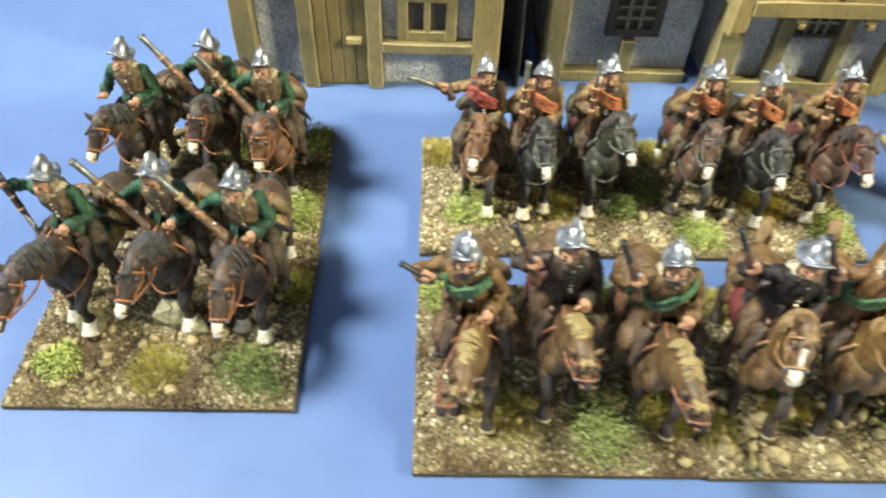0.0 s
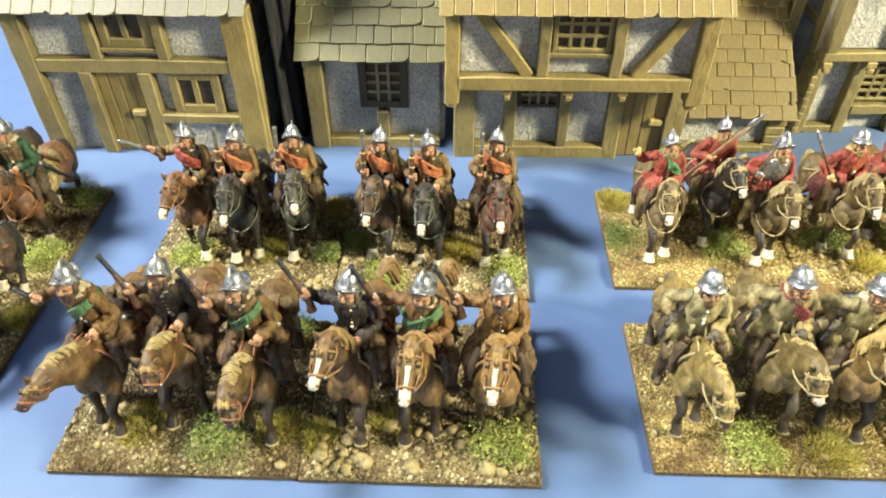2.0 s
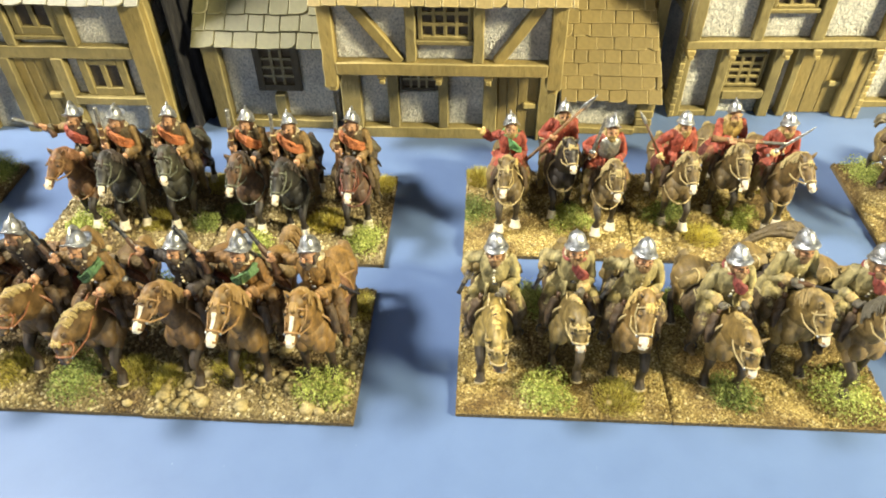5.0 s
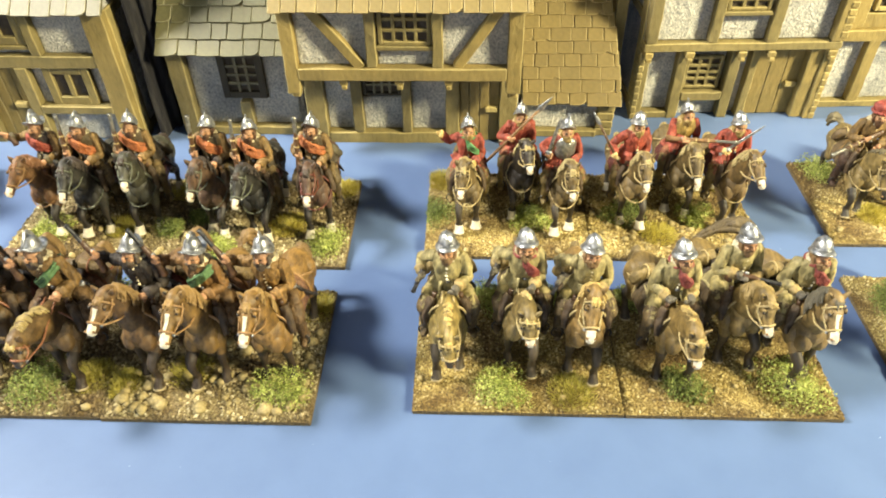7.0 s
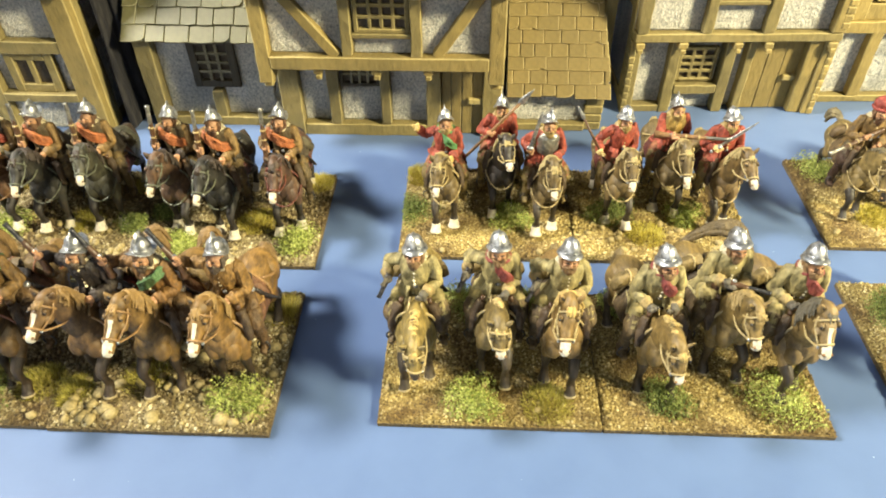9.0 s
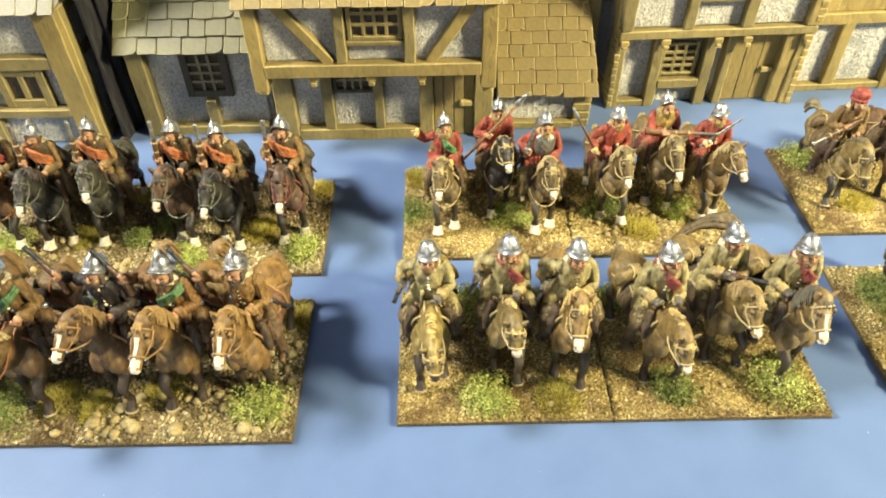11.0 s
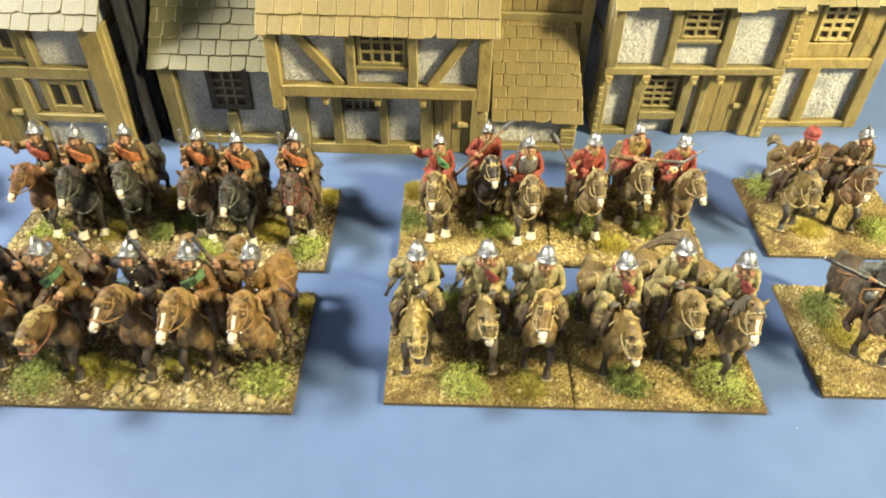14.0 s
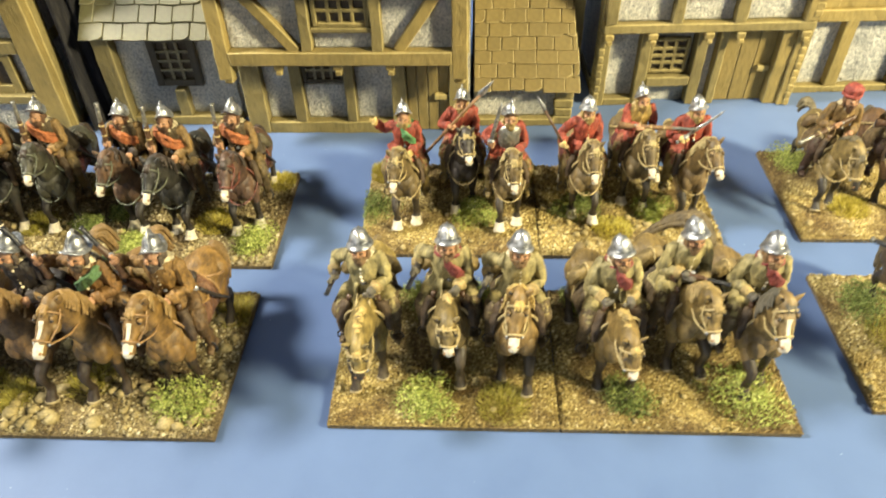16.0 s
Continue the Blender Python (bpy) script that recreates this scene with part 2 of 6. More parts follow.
def build_cloth():
    """One blue sheet: flat, with slight waves, rising behind the houses as a backdrop."""
    xs = np.linspace(-0.95, 0.95, 121)
    prof = [(-0.8 + 0.05 * i, 0.0) for i in range(25)]
    r, y0 = 0.12, 0.44
    prof += [(y0 + r * math.sin(a), r - r * math.cos(a)) for a in np.linspace(0.08, math.pi / 2, 12)]
    prof += [(y0 + r, r + 0.06 * i) for i in range(1, 12)]
    verts, faces = [], []
    for y, z in prof:
        for x in xs:
            w = max(0.0, min(1.0, (y - 0.38) / 0.1))
            fold = 0.016 * noise.noise(Vector((x * 6, z * 3, 2.0))) + 0.008 * noise.noise(Vector((x * 17, z * 4, 7.0)))
            verts.append((x, y + w * fold, z + 0.004 * w * noise.noise(Vector((x * 9, y * 9, 1)))))
    n = len(xs)
    for i in range(len(prof) - 1):
        for j in range(n - 1):
            faces.append((i * n + j, i * n + j + 1, (i + 1) * n + j + 1, (i + 1) * n + j))
    ob = mesh_object("ground", verts, faces, [CLOTH], smooth=True)
    tagged(ob, "smooth blue cloth sheet lying flat and rising as backdrop", "cloth", kind="structure")


def build_room():
    def slab(name, x0, x1, y0, y1, z0, z1, label):
        bm = bmesh.new()
        bmesh.ops.create_cube(bm, size=1)
        bmesh.ops.transform(bm, matrix=Matrix.Translation(((x0 + x1) / 2, (y0 + y1) / 2, (z0 + z1) / 2)) @ Matrix.Diagonal((x1 - x0, y1 - y0, z1 - z0, 1)), verts=bm.verts)
        me = bpy.data.meshes.new(name)
        bm.to_mesh(me)
        bm.free()
        me.materials.append(WALLPAINT)
        tagged(new(name, me), label, "room", kind="structure")
    slab("wall_north", -1.1, 1.1, 0.66, 0.7, -0.5, 1.35, "plain pale painted wall of the room")
    slab("wall_south", -1.1, 1.1, -1.3, -1.25, -0.5, 1.35, "plain pale painted wall of the room")
    slab("wall_east", 1.1, 1.15, -1.3, 0.7, -0.5, 1.35, "plain pale painted wall of the room")
    slab("wall_west", -1.15, -1.1, -1.3, 0.7, -0.5, 1.35, "plain pale painted wall of the room")
    slab("ceiling", -1.15, 1.15, -1.3, 0.7, 1.35, 1.4, "plain pale painted ceiling of the room")
    slab("floor", -1.15, 1.15, -1.3, 0.7, -0.55, -0.5, "plain pale floor of the room")
    slab("table_top", -0.97, 0.97, -0.82, 0.54, -0.04, -0.006, "plain board under the blue cloth")


build_cloth()
build_room()

# ---- helpers for things, in millimetres ----
MM = 0.001


def part(name, bm, material, parent, label=""):
    """Links a bmesh, in millimetres, as one mesh under a thing or a part."""
    me = bpy.data.meshes.new(name)
    bmesh.ops.scale(bm, vec=(MM, MM, MM), verts=bm.verts)
    if material not in WORN:
        for f in bm.faces:
            f.material_index = 0
    bm.to_mesh(me)
    bm.free()
    me.materials.append(material)
    if material in WORN:
        me.materials.append(WORN[material])
    ob = new(name, me)
    ob.parent = parent
    return tagged(ob, label)


def box_bm(x0, x1, y0, y1, z0, z1, bevel=0.5, wobble=0.25, cuts=4, seed=0):
    """A hand-cut block: cut along its length, edges rounded, faces uneven."""
    bm = bmesh.new()
    bmesh.ops.create_cube(bm, size=1)
    size = Vector((x1 - x0, y1 - y0, z1 - z0))
    mid = Vector(((x0 + x1) / 2, (y0 + y1) / 2, (z0 + z1) / 2))
    for v in bm.verts:
        v.co = Vector((v.co.x * size.x, v.co.y * size.y, v.co.z * size.z)) + mid
    b = min(bevel, 0.3 * min(size))
    if b > 0.02:
        for f in bmesh.ops.bevel(bm, geom=bm.edges[:], offset=b, segments=1, affect="EDGES")["faces"]:
            f.material_index = 1
    axis = max(range(3), key=lambda i: size[i])
    lines = [e for e in bm.edges if abs((e.verts[0].co - e.verts[1].co)[axis]) > 0.6 * size[axis]]
    if cuts:
        bmesh.ops.subdivide_edges(bm, edges=lines, cuts=cuts, use_grid_fill=True)
    if wobble:
        for v in bm.verts:
            v.co += wobble * noise.noise_vector(v.co * 0.16 + Vector((seed * 3.1, 0, 0))) + 0.4 * wobble * noise.noise_vector(v.co * 0.7)
    return bm


def bar_bm(p, q, width, depth, seed=0):
    """A block along a line from p to q, in a wall that faces -y."""
    p, q = Vector(p), Vector(q)
    d = q - p
    bm = box_bm(-width / 2, width / 2, -depth / 2, depth / 2, 0, d.length, 0.5, 0.2, 5, seed)
    turn = math.atan2(d.x, d.z)
    bmesh.ops.transform(bm, matrix=Matrix.Translation(p) @ Matrix.Rotation(turn, 4, "Y"), verts=bm.verts)
    return bm


def panel_bm(x0, x1, y, z0, z1, thick=2.0, rough=0.55, step=0.75):
    """A stippled plaster panel that faces -y."""
    nx, nz = max(2, int((x1 - x0) / step)), max(2, int((z1 - z0) / step))
    bm = bmesh.new()
    grid = [[None] * (nz + 1) for _ in range(nx + 1)]
    for i in range(nx + 1):
        for k in range(nz + 1):
            x, z = x0 + (x1 - x0) * i / nx, z0 + (z1 - z0) * k / nz
            d = rough * (noise.noise(Vector((x * 0.9, z * 0.9, 3))) + 0.6 * noise.noise(Vector((x * 0.25, z * 0.25, 9))))
            grid[i][k] = bm.verts.new((x, y + d, z))
    for i in range(nx):
        for k in range(nz):
            bm.faces.new((grid[i][k], grid[i + 1][k], grid[i + 1][k + 1], grid[i][k + 1]))
    edge = [e for e in bm.edges if e.is_boundary]
    out = bmesh.ops.extrude_edge_only(bm, edges=edge)
    bmesh.ops.translate(bm, vec=(0, thick, 0), verts=[g for g in out["geom"] if isinstance(g, bmesh.types.BMVert)])
    for f in bm.faces:
        f.smooth = True
    return bm


TILE_MESHES = {}


def tile_mesh(w, l, material, variant):
    """A roof tile: a worn slab, some with a chipped or slanted lower edge."""
    key = (w, l, material.name, variant)
    if key in TILE_MESHES:
        return TILE_MESHES[key]
    rnd = random.Random(variant * 7 + 1)
    bm = bmesh.new()
    h = 0.85
    low = [(0.2, 0.08), (0.5 * w, rnd.uniform(-0.15, 0.15)), (w - 0.2, 0.08)]
    if variant == 3:
        low = [(0.06, 0.0), (0.62 * w, 0.1), (0.80 * w, 1.7), (w - 0.06, 0.1)]
    if variant == 4:
        low = [(0.06, 0.1), (0.5 * w, 0.0), (w - 2.0, 0.5), (w - 0.3, 2.0)]
    out = low + [(w - 0.2, l), (0.2, l)]
    top = [bm.verts.new((x, y, h * (1.0 if y < 0.5 * l else 0.25))) for x, y in out]
    bot = [bm.verts.new((x, y, 0 if y < 0.5 * l else -0.6)) for x, y in out]
    bm.faces.new(top)
    bm.faces.new(bot[::-1])
    n = len(out)
    for i in range(n):
        bm.faces.new((top[i], bot[i], bot[(i + 1) % n], top[(i + 1) % n]))
    for f in bmesh.ops.bevel(bm, geom=[e for e in bm.edges if all(v in top for v in e.verts)], offset=0.3, segments=1, affect="EDGES")["faces"]:
        f.material_index = 1
    bmesh.ops.recalc_face_normals(bm, faces=bm.faces)
    bmesh.ops.scale(bm, vec=(MM, MM, MM), verts=bm.verts)
    me = bpy.data.meshes.new("tile")
    bm.to_mesh(me)
    bm.free()
    me.materials.append(material)
    me.materials.append(WORN[material])
    TILE_MESHES[key] = me
    return me


def tiled_slope(house, x0, x1, eave, ridge, rows, width, material, seed, taper=0.0, ragged=0.2):
    """A roof slope facing -y, from the eave (y, z) to the ridge (y, z): a board and its rows of tiles."""
    rnd = random.Random(seed)
    dy, dz = ridge[0] - eave[0], ridge[1] - eave[1]
    length, pitch = math.hypot(dy, dz), math.atan2(dz, dy)
    bm = box_bm(x0 + 1, x1 - 1 - taper, 0.5, length, -3.0, -0.4, 0.4, 0.1, 4, seed)
    bmesh.ops.transform(bm, matrix=Matrix.Translation((0, eave[0], eave[1])) @ Matrix.Rotation(pitch, 4, "X"), verts=bm.verts)
    board = part("roof", bm, material, house)
    tilt, full = math.radians(3), x1
    step = length / rows
    for r in range(rows):
        x = x0 - rnd.uniform(0, 0.5) * width * (r % 2)
        x1 = full - taper * (r / rows) ** 1.6
        while x < x1 - 0.15 * width:
            w = width * rnd.choice((0.8, 0.95, 1.0, 1.2))
            w0, w1 = max(x, x0), min(x + w, x1)
            if x1 - w1 < 0.3 * width:
                w1 = x1
            if w1 - w0 > 2:
                v = rnd.choice((0, 1, 2, 0, 1, 2, 0, 1, 2, 3, 4))
                me = tile_mesh(round((w1 - w0) * 2) / 2, round(step * 1.25, 1), material, v)
                t = new("tile", me)
                t.parent = board
                u = r * step + rnd.uniform(-0.2, 0.2) - 1.0 + (rnd.uniform(-ragged, ragged) if r == 0 else 0)
                t.matrix_local = Matrix.Translation((w0 * MM, eave[0] * MM, eave[1] * MM)) @ Matrix.Rotation(pitch, 4, "X") @ Matrix.Translation((0, u * MM, 0.35 * MM)) @ Matrix.Rotation(-tilt + rnd.uniform(-0.02, 0.02), 4, "X") @ Matrix.Rotation(rnd.uniform(-0.02, 0.02), 4, "Z")
            x = w1 if w1 == x1 else x + w
    return board


def grid_window(house, x0, x1, y, z0, z1, nx, nz, frame_w=2.2, bar=0.9, material=None, sill=True, surround=None):
    """A window with a frame, a sill and a lattice of bars before a dark recess; y is the front of the frame."""
    material = material or TIMBER
    w = part("window", box_bm(x0 + 0.5, x1 - 0.5, y + 2.2, y + 3.4, z0 + 0.5, z1 - 0.5, 0.1, 0, 0), DARKGLASS, house, "dark recessed window opening")
    for a, b, c, d in ((x0, x0 + frame_w, z0, z1), (x1 - frame_w, x1, z0, z1), (x0 + frame_w, x1 - frame_w, z1 - frame_w, z1), (x0 + frame_w, x1 - frame_w, z0, z0 + frame_w)):
        part("frame", box_bm(a, b, y, y + 3, c, d, 0.4, 0.15, 2, a), surround or material, w)
    ix0, ix1, iz0, iz1 = x0 + frame_w, x1 - frame_w, z0 + frame_w, z1 - frame_w
    for i in range(1, nx):
        x = ix0 + (ix1 - ix0) * i / nx
        part("bar", box_bm(x - bar / 2, x + bar / 2, y + 0.3, y + 1.8, iz0 - 0.2, iz1 + 0.2, 0.2, 0.1, 2, i), material, w)
    for k in range(1, nz):
        z = iz0 + (iz1 - iz0) * k / nz
        part("bar", box_bm(ix0 - 0.2, ix1 + 0.2, y + 0.25, y + 1.7, z - bar / 2, z + bar / 2, 0.2, 0.1, 2, k), material, w)
    if sill:
        part("sill", box_bm(x0 - 1.2, x1 + 1.2, y - 1.2, y + 2, z0 - 2.2, z0, 0.4, 0.2, 3, x0), material, w)
    return w


def boarded_door(house, x0, x1, y, z1, boards, handle_x, handle_z, seed):
    d = part("door", box_bm(x0, x1, y + 1.2, y + 3, 0, z1, 0.1, 0, 0), DOORWOOD, house, "closed brown door of upright boards")
    rnd = random.Random(seed)
    w = (x1 - x0) / boards
    for i in range(boards):
        a = x0 + i * w
        part("plank", box_bm(a + 0.15, a + w - 0.15, y + rnd.uniform(-0.2, 0.2), y + 2, 0.3, z1 - 0.2, 0.35, 0.2, 4, seed + i), DOORWOOD, d)
    part("door_handle", box_bm(handle_x - 3.4, handle_x + 3.4, y - 2.2, y + 0.6, handle_z - 1.6, handle_z + 1.6, 0.5, 0.15, 2, seed), WORN[TIMBER_B], d, "light wooden latch block")
    return d


def timber(house, x0, x1, y0, y1, z0, z1, material=None, seed=0):
    return part("beam", box_bm(x0, x1, y0 - 1.9, y1, z0, z1, 0.45, 0.4, 7, seed + x0), material or TIMBER, house)


def plaster(house, x0, x1, y, z0, z1):
    return part("plaster_panel", panel_bm(x0, x1, y, z0, z1), PLASTER, house)


def house_empty(name, x, y, yaw, label):
    ob = new(name)
    ob.empty_display_size = 0.02
    ob.matrix_world = pose(x * MM, y * MM, 0, 0, 0, yaw)
    return tagged(ob, label, "model house", "model houses")


def bracket(house, x, y, z, seed):
    """A carved joist end under a jetty."""
    b = part("bracket", box_bm(x - 2.2, x + 2.2, y - 1.6, y + 8, z - 3.2, z, 0.5, 0.3, 2, seed), TIMBER_B, house)
    part("bracket_tip", box_bm(x - 1.2, x + 1.6, y - 2.2, y + 1, z - 5.4, z - 3.0, 0.4, 0.35, 1, seed + 1), TIMBER_B, b)
    return b


def gable(house, x, face, y0, y1, ey, ez, ry, rz, z0=0.0):
    """A plastered end wall at x with its corner post, rail and brace; face is +1 or -1 along x."""
    bm = bmesh.new()
    prof = [(y0, z0), (y1, z0), (y1, ez), (ry, rz - 3), (y0, ez)]
    a = [bm.verts.new((x, y, z)) for y, z in prof]
    b = [bm.verts.new((x - face * 4, y, z)) for y, z in prof]
    bm.faces.new(a)
    bm.faces.new(b[::-1])
    for i in range(5):
        bm.faces.new((a[i], b[i], b[(i + 1) % 5], a[(i + 1) % 5]))
    bmesh.ops.recalc_face_normals(bm, faces=bm.faces)
    part("end_wall", bm, PLASTER, house)
    lo, hi = (x, x + 1.6) if face > 0 else (x - 1.6, x)
    part("beam", box_bm(lo, hi, y0 + 1, y0 + 9, z0, ez, 0.5, 0.4, 6, x), TIMBER, house)
    part("beam", box_bm(lo, hi, y1 - 8, y1, z0, ez, 0.5, 0.4, 6, x + 1), TIMBER, house)
    for z in (z0 + 1, 0.62 * ez, ez - 5):
        part("beam", box_bm(lo, hi - 0.2 * (face > 0), y0 + 9, y1 - 8, z, z + 5, 0.5, 0.4, 6, z), TIMBER, house)
    bm = box_bm(-2.5, 2.5, -0.7, 0.7, 0, 40, 0.4, 0.3, 5, x)
    bmesh.ops.transform(bm, matrix=Matrix.Translation(((lo + hi) / 2, y0 + 9, ez - 4)) @ Matrix.Rotation(math.radians(-55), 4, "X") @ Matrix.Rotation(math.pi / 2, 4, "Z"), verts=bm.verts)
    if y1 - y0 > 60:
        part("beam", bm, TIMBER, house)
    else:
        bm.free()


def back_slope(house, x0, x1, ridge, back, material):
    dy, dz = back[0] - ridge[0], back[1] - ridge[1]
    bm = box_bm(x0, x1, 0, math.hypot(dy, dz), -3, 0, 0.4, 0.2, 4, x0)
    bmesh.ops.transform(bm, matrix=Matrix.Translation((0, ridge[0], ridge[1])) @ Matrix.Rotation(math.atan2(dz, dy), 4, "X"), verts=bm.verts)
    part("back_roof", bm, material, house)


# ---- the houses ----


def house_two_storey():
    """The house with a boarded door and two-light windows."""
    h = house_empty("timber_house", -269, 175, 0, "two-storey timber-framed model house with pale tiled roof on blue cloth")
    L, top = 110, 73
    part("wall", box_bm(2, L - 2, 4.5, 80, 0, top, 0.2, 0, 0), PLASTER, h)
    timber(h, 0, 9, 0, 6, 0, top, seed=1)
    timber(h, 99, L, -0.3, 6, 0, top, TIMBER_B, seed=2)
    timber(h, 9, 99, 0.2, 5, 44, 50.5, seed=3)
    plaster(h, 9, 27, 3.2, 0, 44)
    timber(h, 27, 33, 0, 5, 0, 44, seed=4)
    boarded_door(h, 33, 55, 1.6, 44, 4, 49.5, 22, 5)
    timber(h, 55, 61, 0, 5, 0, 44, seed=6)
    plaster(h, 61, 99, 3.4, 0, 18)
    timber(h, 61, 99, -0.6, 5, 18, 22.5, seed=7)
    plaster(h, 61, 69, 3.4, 22.5, 44)
    plaster(h, 92, 99, 3.6, 22.5, 44)
    grid_window(h, 67.5, 92, 0.2, 22.5, 44, 2, 1, 4.4, 2.6, sill=False)
    plaster(h, 9, 36, 3.2, 50.5, top)
    timber(h, 36, 41, 0.2, 5, 50.5, top, seed=8)
    plaster(h, 41, 67, 3.4, 50.5, 56)
    grid_window(h, 42, 66, 0.0, 56, 78, 2, 1, 4.2, 2.6)
    timber(h, 67, 72, 0.2, 5, 50.5, top, seed=9)
    plaster(h, 72, 99, 3.2, 50.5, top)
    tiled_slope(h, -2, 112, (-5, 74), (42, 125), 8, 10.0, PALE_TILE, 11)
    back_slope(h, -2, 112, (42, 125), (86, 76), PALE_TILE)
    gable(h, L - 1, 1, 2, 82, 0, top, 42, 125)
    gable(h, 1, -1, 2, 82, 0, top, 42, 125)


def house_with_jetty():
    """A low wing, a jettied middle and a lean-to under one roofline."""
    h = house_empty("jettied_house", -138, 175, 0, "long timber-framed model house with jetty, low wing and lean-to")
    # the low wing
    part("wall", box_bm(4, 66, 15.5, 90, 0, 50, 0.2, 0, 0), PLASTER, h)
    timber(h, 0, 8.5, 8, 15, 0, 49, seed=1)
    for k in range(9):
        part("corner_block", box_bm(-0.7, 4.0, 7.4, 14, 1 + k * 5.2, 5.6 + k * 5.2, 0.5, 0.3, 1, k), TIMBER, h)
    plaster(h, 8.5, 64, 12.6, 5, 50)
    timber(h, 8.5, 64, 9.5, 15, 0, 5, seed=2)
    grid_window(h, 25, 48.5, 9.2, 21.5, 48.5, 3, 4, 3.8, 1.3, IRONWOOD, False, SOOTWOOD)
    timber(h, 33, 39, 10, 15, 5, 20, seed=3)
    tiled_slope(h, -3, 68, (3, 49.6), (58, 105), 9, 10.0, SLATE, 21)
    back_slope(h, -3, 68, (58, 105), (100, 60), SLATE)
    gable(h, 2, -1, 15, 92, 0, 50, 58, 104)
    # the middle, ground floor
    part("wall", box_bm(74, 182, 7, 88, 0, 84, 0.2, 0, 0), PLASTER, h)
    timber(h, 71, 81, 1.5, 9, 0, 46, seed=4)
    timber(h, 81, 145, 2, 8, 0, 6.5, seed=5)
    for k, (a, b) in enumerate(((95, 100.5), (121, 126), (144, 151))):
        timber(h, a, b, 2, 8, 6.5 if k < 2 else 0, 46, seed=6 + k)
    plaster(h, 81, 95, 5.2, 6.5, 46)
    plaster(h, 100.5, 121, 5.2, 6.5, 25)
    grid_window(h, 101, 121, 2.4, 27, 40, 4, 2, 1.8, 1.2, IRONWOOD, False, SOOTWOOD)
    plaster(h, 126, 144, 5.2, 6.5, 46)
    boarded_door(h, 151, 172, 3.2, 44, 4, 168, 20, 9)
    timber(h, 172, 181, 2, 8, 0, 46, seed=12)
    # the jetty
    part("jetty_floor", box_bm(68, 181, -8, 8, 44, 46, 0.2, 0, 0), TIMBER, h)
    part("jetty_wall", box_bm(68, 180, -8.6, 8, 46, 84, 0.2, 0, 0), PLASTER, h)
    timber(h, 67, 73.5, -13, -6, 38, 82, TIMBER_B, seed=13)
    timber(h, 174, 181, -13, -6, 38, 82, TIMBER_B, seed=14)
    part("pendant", box_bm(68, 72.5, -12.4, -7, 34.5, 38, 0.8, 0.4, 1, 1), TIMBER_B, h)
    part("pendant", box_bm(175, 180, -12.4, -7, 34.5, 38, 0.8, 0.4, 1, 2), TIMBER_B, h)
    timber(h, 73.5, 174, -13.4, -6, 45, 51.5, TIMBER_B, seed=15)
    for k, x in enumerate((94.5, 122, 146)):
        bracket(h, x, -12, 45, k)
    plaster(h, 73.5, 107, -9.6, 51.5, 82)
    plaster(h, 112, 138, -9.6, 51.5, 60)
    plaster(h, 143, 174, -9.6, 51.5, 82)
    timber(h, 107, 112, -12.4, -6, 51.5, 82, seed=16)
    timber(h, 138.5, 143.5, -12.4, -6, 51.5, 82, seed=17)
    grid_window(h, 113, 138, -12, 62, 82, 4, 3, 2.0, 1.5, TIMBER)
    part("brace", bar_bm((80, -10.8, 82), (104, -10.8, 51), 5.0, 5.4, 3), TIMBER_B, h)
    part("brace", bar_bm((171, -10.8, 82), (150, -10.8, 51), 5.0, 5.4, 4), TIMBER_B, h)
    tiled_slope(h, 65, 184, (-19, 81.5), (34, 142), 8, 7.6, OCHRE_TILE, 31)
    back_slope(h, 65, 184, (34, 142), (90, 84), OCHRE_TILE)
    gable(h, 180, 1, -6, 84, 0, 84, 34, 140, 46)
    gable(h, 69, -1, -6, 84, 0, 84, 34, 140, 46)
    # the lean-to
    part("wall", box_bm(185, 232, 13.5, 60, 0, 24, 0.2, 0, 0), PLASTER, h)
    plaster(h, 184, 225, 11.5, 4, 24)
    timber(h, 184, 225, 9, 14, 0, 4, seed=20)
    for k in range(5):
        part("stone", box_bm(224 + 0.6 * (k % 2), 233.5, 8.5, 20, k * 4.8, k * 4.8 + 4.6, 0.6, 0.4, 1, k), TIMBER, h)
    tiled_slope(h, 184, 236, (6, 21), (48, 66), 9, 9.0, OCHRE_TILE, 41, 7.0, 0.9)
    part("plank_wall", box_bm(183, 238, 49, 86, 0, 112, 0.2, 0, 0), DOORWOOD, h)
    for k in range(7):
        part("plank", box_bm(187 + 7 * k, 193.6 + 7 * k, 46.8, 49.5, 68, 112, 0.4, 0.3, 4, k), DOORWOOD, h)
    timber(h, 183, 238, 45.5, 50, 63, 68, seed=22)
    timber(h, 234, 240, 45.5, 52, 0, 112, seed=23)
    tiled_slope(h, 182, 244, (38, 110), (66, 136), 4, 13.5, OCHRE_TILE, 43)


